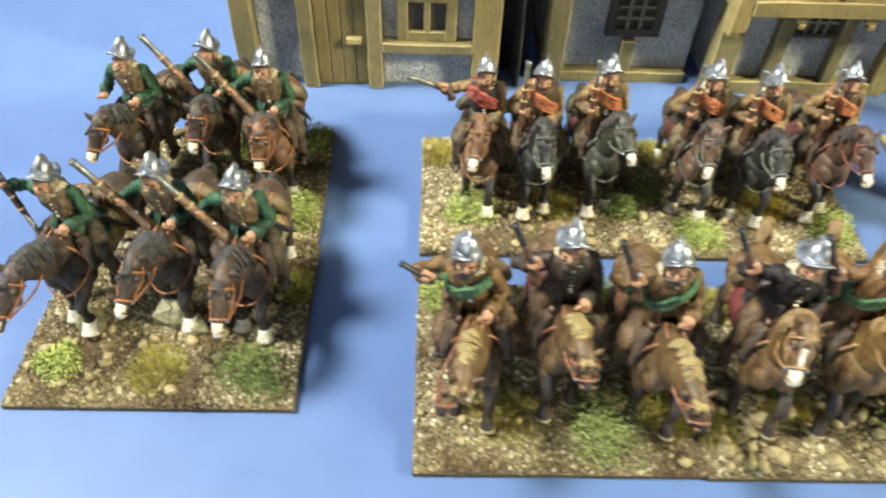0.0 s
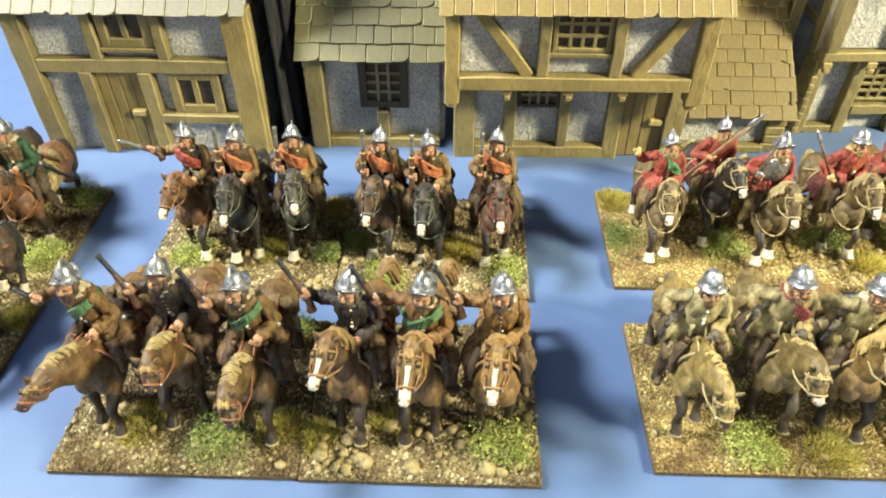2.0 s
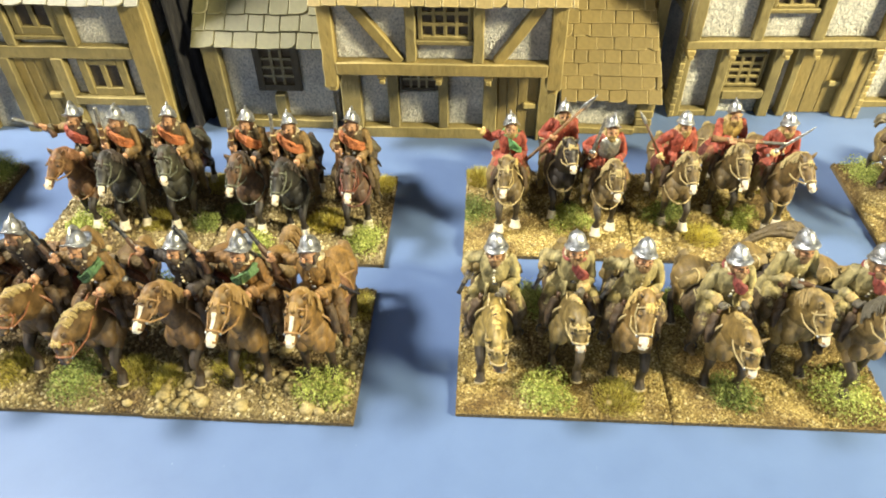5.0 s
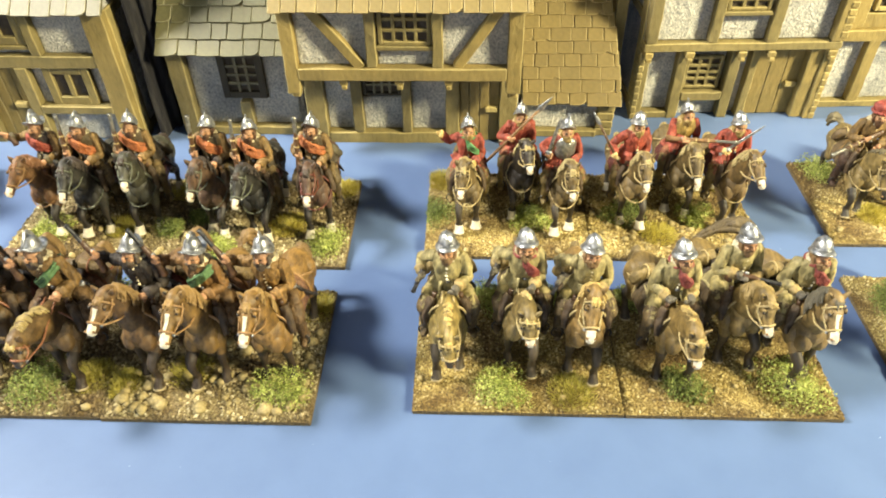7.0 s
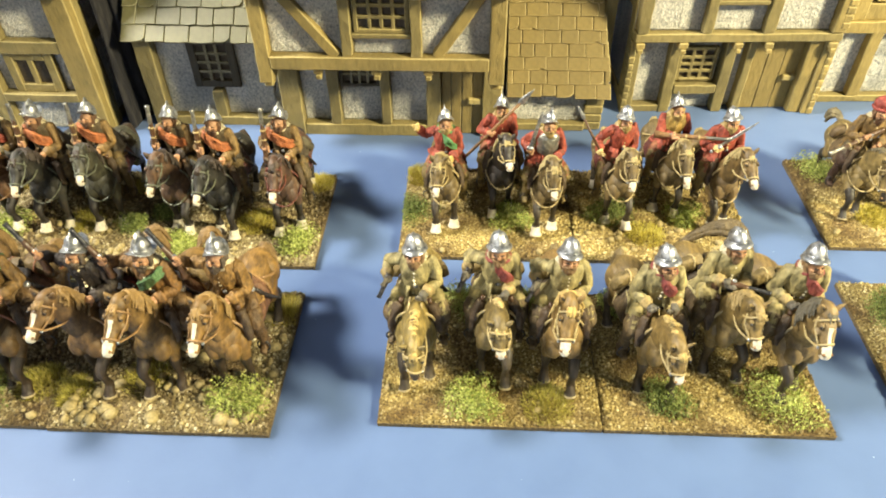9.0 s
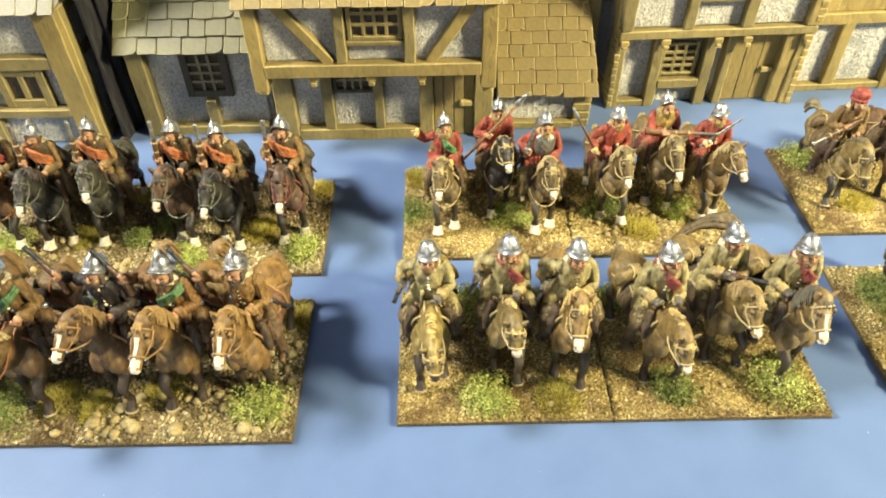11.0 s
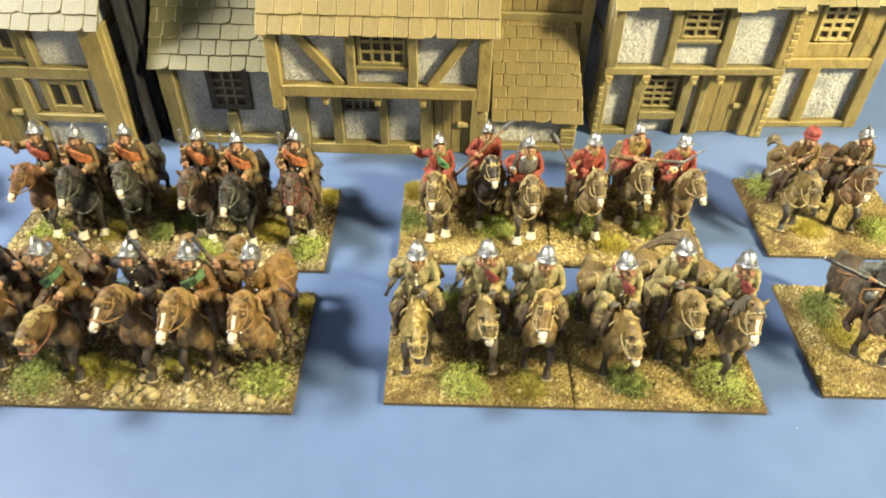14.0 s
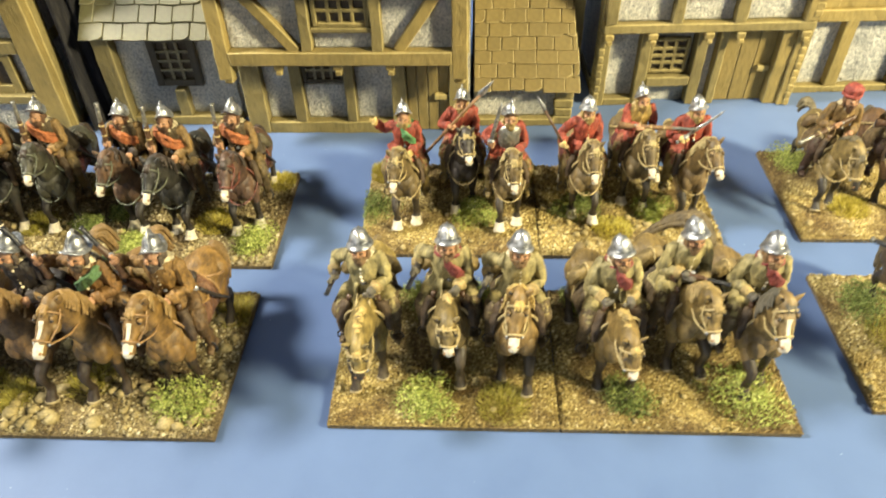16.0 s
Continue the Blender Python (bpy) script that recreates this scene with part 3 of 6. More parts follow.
def house_tall():
    """The house with a jetty, a plank door and a flat extension."""
    h = house_empty("corner_house", 110, 203.5, 2.4, "two-storey timber-framed model house with ragged pale roof and extension")
    part("wall", box_bm(1, 104, 6, 85, 0, 84, 0.2, 0, 0), PLASTER, h)
    timber(h, -1, 4, 0, 8, 0, 42, seed=1)
    plaster(h, 4, 20, 4.0, 4, 42)
    timber(h, 4, 20, 0.5, 6, 0, 4, seed=2)
    timber(h, 19, 24.5, 0, 6, 0, 42, seed=3)
    grid_window(h, 25, 45, 1.2, 17, 36, 3, 4, 1.8, 1.6, sill=False)
    timber(h, 24.5, 47, -0.4, 6, 11, 16, seed=4)
    plaster(h, 24.5, 47, 4.0, 0, 11)
    timber(h, 47, 52.5, 0, 6, 0, 42, seed=5)
    plaster(h, 52.5, 60, 4.2, 3, 42)
    timber(h, 58, 62, 0, 6, 0, 42, seed=6)
    boarded_door(h, 62, 88, 2.0, 41, 3, 84.5, 19, 31)
    timber(h, 88, 95, -1, 6, 0, 42, TIMBER_B, seed=7)
    timber(h, 95, 100, -2.5, 6, 0, 42, TIMBER_B, seed=8)
    # the jetty
    part("jetty_floor", box_bm(0, 101, 0, 7, 41, 43, 0.2, 0, 0), TIMBER, h)
    part("jetty_wall", box_bm(0, 100, -0.4, 7, 43, 84, 0.2, 0, 0), PLASTER, h)
    timber(h, -1.5, 101, -3.9, 1, 42.0, 46.4, TIMBER, seed=9)
    for k, x in enumerate((1.5, 23, 50.5, 66, 97.5)):
        bracket(h, x, -5, 41.8, 10 + k)
    timber(h, -1, 4.5, -4.6, 1, 46.8, 84, seed=10)
    timber(h, 94.5, 101, -4.6, 1, 46.8, 84, TIMBER_B, seed=11)
    plaster(h, 4.5, 31, -1.2, 46.8, 82)
    timber(h, 31, 36, -4.2, 1, 46.8, 82, seed=12)
    plaster(h, 36, 61, -1.2, 46.8, 62)
    grid_window(h, 37, 59, -4.4, 63, 83, 3, 4, 1.8, 1.6)
    timber(h, 61, 66.5, -4.2, 1, 46.8, 82, seed=13)
    plaster(h, 66.5, 94.5, -1.2, 46.8, 82)
    tiled_slope(h, -3, 104, (-10, 82.5), (38, 136), 6, 13.0, STRAW_TILE, 51, 0, 1.8)
    back_slope(h, -3, 104, (38, 136), (88, 84), STRAW_TILE)
    gable(h, 1, -1, 4, 84, 0, 84, 38, 136)
    for k in range(9):
        part("notch_block", box_bm(97.6, 101.8, -6.9, -1, 49 + k * 3.9, 52.4 + k * 3.9, 0.5, 0.3, 1, k), TIMBER_B, h)
    for k in range(10):
        part("notch_block", box_bm(97.8, 100.8, -5.2, 2, 0.3 + k * 4.1, 4.0 + k * 4.1, 0.5, 0.3, 1, k + 20), TIMBER_B, h)
        part("notch_block", box_bm(-1.8, 1.2, -2.6, 4, 0.3 + k * 4.1, 4.0 + k * 4.1, 0.5, 0.3, 1, k + 40), TIMBER, h)
    # the extension
    part("wall", box_bm(100, 164, 14, 80, 0, 84, 0.2, 0, 0), PLASTER, h)
    timber(h, 101, 108, 9, 15, 0, 84, seed=15)
    plaster(h, 108, 124, 12, 4, 40)
    timber(h, 101, 164, 9.4, 15, 0, 4, seed=16)
    timber(h, 123, 129.5, 9, 15, 4, 41, TIMBER_B, seed=17)
    plaster(h, 129.5, 157, 12, 4, 40)
    timber(h, 157, 165, 9, 15, 0, 84, TIMBER_B, seed=18)
    timber(h, 108, 157, 8.6, 15, 40, 46.5, TIMBER_B, seed=19)
    timber(h, 108, 117, 10, 14, 46.5, 82, TIMBER_B, seed=24)
    timber(h, 117, 145, 11, 14, 46.5, 55, TIMBER_B, seed=25)
    grid_window(h, 119.5, 141, 8.6, 56, 80, 3, 4, 2.2, 2.1, WORN[TIMBER_B], sill=False)
    timber(h, 144, 150, 10, 14, 46.5, 82, TIMBER_B, seed=26)
    timber(h, 150, 157, 10.6, 14, 46.5, 82, TIMBER_B, seed=27)
    tiled_slope(h, 103, 168, (2, 81), (48, 126), 5, 13.0, STRAW_TILE, 53, 0, 1.6)
    gable(h, 163, 1, 12, 80, 0, 84, 48, 126)


house_two_storey()
house_with_jetty()
house_tall()


def black_cloth():
    """Dark fabric bunched upright in the gap between two houses."""
    verts, faces, n, rows = [], [], 44, 16
    for k in range(rows + 1):
        q = k / rows
        for j in range(n):
            a = 2 * math.pi * j / n
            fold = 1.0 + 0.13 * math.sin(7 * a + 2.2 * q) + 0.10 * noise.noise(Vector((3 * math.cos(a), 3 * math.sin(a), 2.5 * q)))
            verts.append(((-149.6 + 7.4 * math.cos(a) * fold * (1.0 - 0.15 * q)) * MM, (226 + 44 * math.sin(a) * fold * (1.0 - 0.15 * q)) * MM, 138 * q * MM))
    for k in range(rows):
        for j in range(n):
            b = (j + 1) % n
            faces.append((k * n + j, k * n + b, (k + 1) * n + b, (k + 1) * n + j))
    faces.append(tuple(range(rows * n, (rows + 1) * n)))
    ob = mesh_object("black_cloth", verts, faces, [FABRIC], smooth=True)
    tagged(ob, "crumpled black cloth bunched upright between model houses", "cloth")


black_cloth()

# ---- the textured bases ----


def pebble_verts(rnd, r, flat=0.7):
    """A lumpy stone of 20 faces."""
    g = (1 + 5 ** 0.5) / 2
    base = [(-1, g, 0), (1, g, 0), (-1, -g, 0), (1, -g, 0), (0, -1, g), (0, 1, g), (0, -1, -g), (0, 1, -g), (g, 0, -1), (g, 0, 1), (-g, 0, -1), (-g, 0, 1)]
    sx, sy = rnd.uniform(0.75, 1.3), rnd.uniform(0.75, 1.3)
    a = rnd.uniform(0, 6.28)
    c, s = math.cos(a), math.sin(a)
    out = []
    for x, y, z in base:
        k = r / 1.9 * rnd.uniform(0.8, 1.22)
        x, y, z = x * k * sx, y * k * sy, z * k * flat
        out.append((c * x - s * y, s * x + c * y, z))
    return out


ICO = [(0, 11, 5), (0, 5, 1), (0, 1, 7), (0, 7, 10), (0, 10, 11), (1, 5, 9), (5, 11, 4), (11, 10, 2), (10, 7, 6), (7, 1, 8),
       (3, 9, 4), (3, 4, 2), (3, 2, 6), (3, 6, 8), (3, 8, 9), (4, 9, 5), (2, 4, 11), (6, 2, 10), (8, 6, 7), (9, 8, 1)]


OCTA = [(0, 1, 4), (1, 2, 4), (2, 3, 4), (3, 0, 4), (1, 0, 5), (2, 1, 5), (3, 2, 5), (0, 3, 5)]


def child_mesh(name, verts, faces, material, parent, label="", smooth=False, kind=""):
    me = bpy.data.meshes.new(name)
    me.from_pydata([(x * MM, y * MM, z * MM) for x, y, z in verts], [], faces)
    me.materials.append(material)
    if smooth:
        me.polygons.foreach_set("use_smooth", [True] * len(faces))
    me.update()
    ob = new(name, me)
    ob.parent = parent
    return tagged(ob, label, kind=kind)


def ground_height(x, y, seed):
    p = Vector((x * 0.05 + seed * 7.3, y * 0.05, seed * 1.7))
    q = Vector((x * 0.35 + seed, y * 0.35, seed * 2.3))
    return 2.9 + 0.75 * noise.noise(p) + 0.35 * noise.noise(q)


def make_base(x0, y0, w, d, seed, tufts, yaw=0.0, rocks=(), stony=0.3):
    """A model base: a board with painted ground, grit, pebbles, grass tufts and flock bushes."""
    rnd = random.Random(seed)
    base = new("miniature_base")
    base.empty_display_size = 0.01
    base.matrix_world = pose(x0 * MM, y0 * MM, 0, 0, 0, yaw)
    tagged(base, "textured tan miniature base with grit and grass tufts", "miniature base", "bases of the mounted figures")
    part("board", box_bm(0, w, 0, d, 0, 2.0, 0.25, 0.12, 6, seed), EDGE, base, "brown painted board")
    nx, ny = int(w / 0.9), int(d / 0.9)
    verts, faces = [], []
    for i in range(nx + 1):
        for j in range(ny + 1):
            x, y = w * i / nx, d * j / ny
            e = min(x, w - x, y, d - y)
            z = ground_height(x, y, seed)
            if e < 2.5:
                z = 2.0 + (z - 2.0) * (e / 2.5) ** 0.5
            if e == 0:
                x += 0.35 * noise.noise(Vector((x * 0.5, y * 0.5, seed)))
                y += 0.35 * noise.noise(Vector((y * 0.5, x * 0.5, seed + 5)))
            verts.append((x, y, max(z, 2.0)))
    for i in range(nx):
        for j in range(ny):
            a = i * (ny + 1) + j
            faces.append((a, a + ny + 1, a + ny + 2, a + 1))
    sandy = stony < 0.4 and x0 > -30
    child_mesh("groundwork", verts, faces, OCHRE_SOIL if sandy else SOIL, base, "tan and brown sculpted ground", True)
    verts, faces = [], []
    for _ in range(8200):
        x, y = rnd.uniform(0.4, w - 0.4), rnd.uniform(0.4, d - 0.4)
        if noise.noise(Vector((x * 0.06 + seed, y * 0.06, 4))) < rnd.uniform(-1.3, 0.1) - 0.3 * (min(x, w - x, y, d - y) < 6):
            continue
        r = rnd.choice((0.34, 0.38, 0.44, 0.5, 0.56, 0.64, 0.78, 0.95 if stony > 0.25 else 0.5)) * (0.85 if x0 > -30 else 1.0)
        o, z = len(verts), ground_height(x, y, seed)
        a, k = rnd.uniform(0, 6.283), rnd.uniform(0.7, 1.3)
        c, s = r * math.cos(a), r * math.sin(a)
        verts += [(x + c * k, y + s * k, z), (x - s, y + c, z + 0.1), (x - c * k, y - s * k, z), (x + s, y - c, z - 0.1), (x + 0.2 * r, y, z + r), (x, y, z - r)]
        faces += [(o + p, o + q, o + t) for p, q, t in OCTA]
    child_mesh("grit", verts, faces, OCHRE_GRIT if sandy else GRIT, base, "fine tan grit", kind="stuff")
    for _ in range(int(8 + 115 * stony)):
        x, y = rnd.uniform(2, w - 2), rnd.choice((rnd.uniform(2, 0.4 * d), rnd.uniform(2, d - 2)))
        r = rnd.uniform(0.7, 1.4 + 1.3 * stony)
        z = ground_height(x, y, seed)
        child_mesh("pebble", [(x + a, y + b, z + c + 0.3 * r) for a, b, c in pebble_verts(rnd, r, 0.75)], ICO, PEBBLE, base, "", True)
    for x, y, r in rocks:
        v, f = [], []
        for k in range(5):
            o = len(v)
            px, py = x + rnd.uniform(-0.5, 0.5) * r, y + rnd.uniform(-0.5, 0.5) * r
            v += [(px + a, py + b, 3 + c + 0.4 * r) for a, b, c in pebble_verts(rnd, r * rnd.uniform(0.5, 0.9), 1.0)]
            f += [(o + a, o + b, o + c) for a, b, c in ICO]
        child_mesh("rock", v, f, ROCK, base, "grey-brown craggy rock")
    for x, y, kind, r in tufts:
        z = ground_height(x, y, seed) - 0.3
        r = (1.4 if kind in "ms" else 2.0) * r
        if kind in "ms":
            grass_tuft(base, rnd, w, d, x, y, z, r, STRAW if kind == "s" else OLIVE)
        else:
            flock_bush(base, rnd, w, d, x, y, z, r, BUSH if kind == "g" else DARKBUSH)
    return base


def grass_tuft(base, rnd, w, d, x, y, z, r, material):
    verts, faces = [], []
    for _ in range(1500):
        a, q = rnd.uniform(0, 6.283), r * 0.95 * rnd.random() ** 0.55
        bx, by = x + q * math.cos(a), y + q * math.sin(a)
        if not (0.5 < bx < w - 0.5 and 0.5 < by < d - 0.5):
            continue
        lean = 0.18 + 0.4 * q / r
        h = rnd.uniform(2.2, 4.4) * (1.1 - 0.6 * q / r)
        dx, dy = lean * h * math.cos(a) + rnd.gauss(0, 0.6), lean * h * math.sin(a) + rnd.gauss(0, 0.6)
        b = rnd.uniform(0, 6.283)
        wx, wy = 0.10 * math.cos(b), 0.10 * math.sin(b)
        o = len(verts)
        verts += [(bx - wx, by - wy, z), (bx + wx, by + wy, z), (bx + 0.5 * dx + 0.8 * wx, by + 0.5 * dy + 0.8 * wy, z + 0.62 * h),
                  (bx + 0.5 * dx - 0.8 * wx, by + 0.5 * dy - 0.8 * wy, z + 0.62 * h), (bx + dx, by + dy, z + h)]
        faces += [(o, o + 1, o + 2, o + 3), (o + 3, o + 2, o + 4)]
    child_mesh("grass_tuft", verts, faces, material, base, "dry yellow-olive static grass tuft", kind="stuff")


def flock_bush(base, rnd, w, d, x, y, z, r, material):
    """Many small crumbs of leaf flock heaped into an uneven clump."""
    verts, faces = [], []
    lobes = [(x + rnd.uniform(-0.55, 0.55) * r, y + rnd.uniform(-0.55, 0.55) * r, rnd.uniform(0.45, 0.75) * r) for _ in range(6)] + [(x, y, 0.7 * r)]
    for _ in range(2600):
        lx, ly, lr = rnd.choice(lobes)
        a, b = rnd.uniform(0, 6.283), rnd.random()
        q = lr * (rnd.random() ** 0.35)
        s = math.sqrt(1 - b * b)
        px, py, pz = lx + q * s * math.cos(a), ly + q * s * math.sin(a), z + 1.15 * q * b
        if not (0.3 < px < w - 0.3 and 0.3 < py < d - 0.3):
            continue
        k = rnd.uniform(0.3, 0.6)
        o = len(verts)
        for _v in range(4):
            verts.append((px + rnd.uniform(-k, k), py + rnd.uniform(-k, k), pz + rnd.uniform(-k, k)))
        faces += [(o, o + 1, o + 2), (o, o + 2, o + 3), (o, o + 3, o + 1), (o + 1, o + 3, o + 2)]
    child_mesh("flock_bush", verts, faces, material, base, "crumbly green flock bush", kind="stuff")


# ---- the mounted figures ----


PALEWOOD = paint("pale_gun_stock", "75583a", rough=0.45)


class Sculpt:
    """Gathers rounded forms, in millimetres, into one mesh with painted regions."""

    def __init__(self, seed):
        self.verts, self.faces, self.index, self.mats, self.seed = [], [], [], [], seed

    def slot(self, m):
        if m not in self.mats:
            self.mats.append(m)
        return self.mats.index(m)

    def loft(self, pts, radii, mat, segs=10, side=(1, 0, 0), smooth=2, where=None, closed=False, folds=None, wrinkle=0.0):
        """A limb through the points, with oval sections: radii along side and across it. where(i, angle) may give another paint."""
        pts = [Vector(p) for p in pts]
        radii = [r if isinstance(r, (tuple, list)) else (r, r) for r in radii]
        if smooth > 1 and not closed and len(pts) > 2:
            pts, radii = self.refine(pts, radii, smooth)
        side = Vector(side)
        n, rings = len(pts), []
        for i, p in enumerate(pts):
            if closed:
                t = pts[(i + 1) % n] - pts[i - 1]
            else:
                t = pts[min(i + 1, n - 1)] - pts[max(i - 1, 0)]
            t.normalize()
            s = side - t * side.dot(t)
            if s.length < 1e-4:
                s = t.orthogonal()
            s.normalize()
            w = t.cross(s)
            ring = []
            k = 1.0 + wrinkle * math.sin(i * 2.4 + self.seed)
            for j in range(segs):
                a = 2 * math.pi * j / segs
                q = k
                if folds:
                    q *= 1.0 + folds[1] * math.sin(folds[0] * a + 0.5 * i + self.seed) * (0.6 + 0.4 * math.sin(3 * a + self.seed))
                ring.append(len(self.verts))
                self.verts.append(p + s * (q * radii[i][0] * math.cos(a)) + w * (q * radii[i][1] * math.sin(a)))
            rings.append(ring)
        k = self.slot(mat)
        for i in range(n if closed else n - 1):
            a, b = rings[i], rings[(i + 1) % n]
            for j in range(segs):
                self.faces.append((a[j], a[(j + 1) % segs], b[(j + 1) % segs], b[j]))
                m = where(i / max(1, n - 1), 360 * (j + 0.5) / segs) if where else None
                self.index.append(self.slot(m) if m else k)
        if not closed:
            for ring, flip in ((rings[0], True), (rings[-1], False)):
                self.faces.append(tuple(ring[::-1] if flip else ring))
                m = where(0.0 if flip else 1.0, 90) if where else None
                self.index.append(self.slot(m) if m else k)

    @staticmethod
    def refine(pts, radii, m):
        def cr(a, b, c, d, t):
            return 0.5 * ((2 * b) + (c - a) * t + (2 * a - 5 * b + 4 * c - d) * t * t + (3 * b - a - 3 * c + d) * t ** 3)
        n, op, orad = len(pts), [], []
        rv = [Vector((r[0], r[1], 0)) for r in radii]
        for i in range(n - 1):
            for k in range(m):
                q = [max(0, i - 1), i, i + 1, min(n - 1, i + 2)]
                op.append(cr(*[pts[j] for j in q], k / m))
                r = cr(*[rv[j] for j in q], k / m)
                orad.append((max(0.1, r.x), max(0.1, r.y)))
        return op + [pts[-1]], orad + [(rv[-1].x, rv[-1].y)]

    def ball(self, c, r, mat, segs=12, rings=8):
        c = Vector(c)
        r = r if isinstance(r, (tuple, list)) else (r, r, r)
        pts, rad = [], []
        for i in range(rings + 1):
            a = -math.pi / 2 + math.pi * i / rings
            pts.append(c + Vector((0, 0, r[2] * math.sin(a))))
            rad.append((max(0.05, r[0] * math.cos(a)), max(0.05, r[1] * math.cos(a))))
        self.loft(pts, rad, mat, segs, smooth=1)

    def surface(self, grid, mat, closed_u=False):
        o = len(self.verts)
        nu, nv = len(grid), len(grid[0])
        for row in grid:
            self.verts += [Vector(p) for p in row]
        k = self.slot(mat)
        for i in range(nu if closed_u else nu - 1):
            for j in range(nv - 1):
                a, b = o + i * nv, o + ((i + 1) % nu) * nv
                self.faces.append((a + j, b + j, b + j + 1, a + j + 1))
                self.index.append(k)

    def finish(self, name, at, yaw, label, size=1.0):
        """Presses folds into cloth and slight hollows into the rest, and links the mesh."""
        me = bpy.data.meshes.new(name)
        me.from_pydata([tuple(v) for v in self.verts], [], self.faces)
        for m in self.mats:
            me.materials.append(m)
        me.polygons.foreach_set("material_index", self.index)
        me.polygons.foreach_set("use_smooth", [True] * len(self.faces))
        me.update()
        depth = [0.0] * len(self.verts)
        press = [FOLD_DEPTH.get(m, 0.0) for m in self.mats]
        for f, k in zip(self.faces, self.index):
            for i in f:
                depth[i] = press[k]
        off = Vector((self.seed * 5.7, self.seed * 1.3, 0))
        normals, out = np.empty(3 * len(self.verts)), []
        me.vertices.foreach_get("normal", normals)
        for i, c in enumerate(self.verts):
            d, up = depth[i], Vector(normals[3 * i:3 * i + 3])
            if d > 0.2:
                q = Vector((c.x * 0.42, c.y * 0.42, c.z * 0.20)) + off
                h = 0.5 - 1.6 * abs(noise.noise(q)) + 0.35 * noise.noise(q * 2.7)
                out.extend((c + up * (d * h) + 0.16 * noise.noise_vector(c * 0.5 + off)) * (MM * size))
            else:
                out.extend((c + up * (d * noise.noise(c * 0.30 + off)) + 0.13 * noise.noise_vector(c * 0.45 + off)) * (MM * size))
        me.vertices.foreach_set("co", out)
        me.update()
        ob = new(name, me)
        ob.matrix_world = pose(at[0] * MM, at[1] * MM, at[2] * MM, 0, 0, yaw)
        return tagged(ob, label, "miniature figure")


def elbow(a, b, l1, l2, pole):
    """The joint between two limbs of known length, bent towards pole."""
    a, b, pole = Vector(a), Vector(b), Vector(pole)
    d = b - a
    n = max(0.1, min(d.length, l1 + l2 - 0.2))
    u = d.normalized()
    x = (l1 * l1 - l2 * l2 + n * n) / (2 * n)
    h = math.sqrt(max(0.04, l1 * l1 - x * x))
    w = pole - u * pole.dot(u)
    return a + u * x + w.normalized() * h


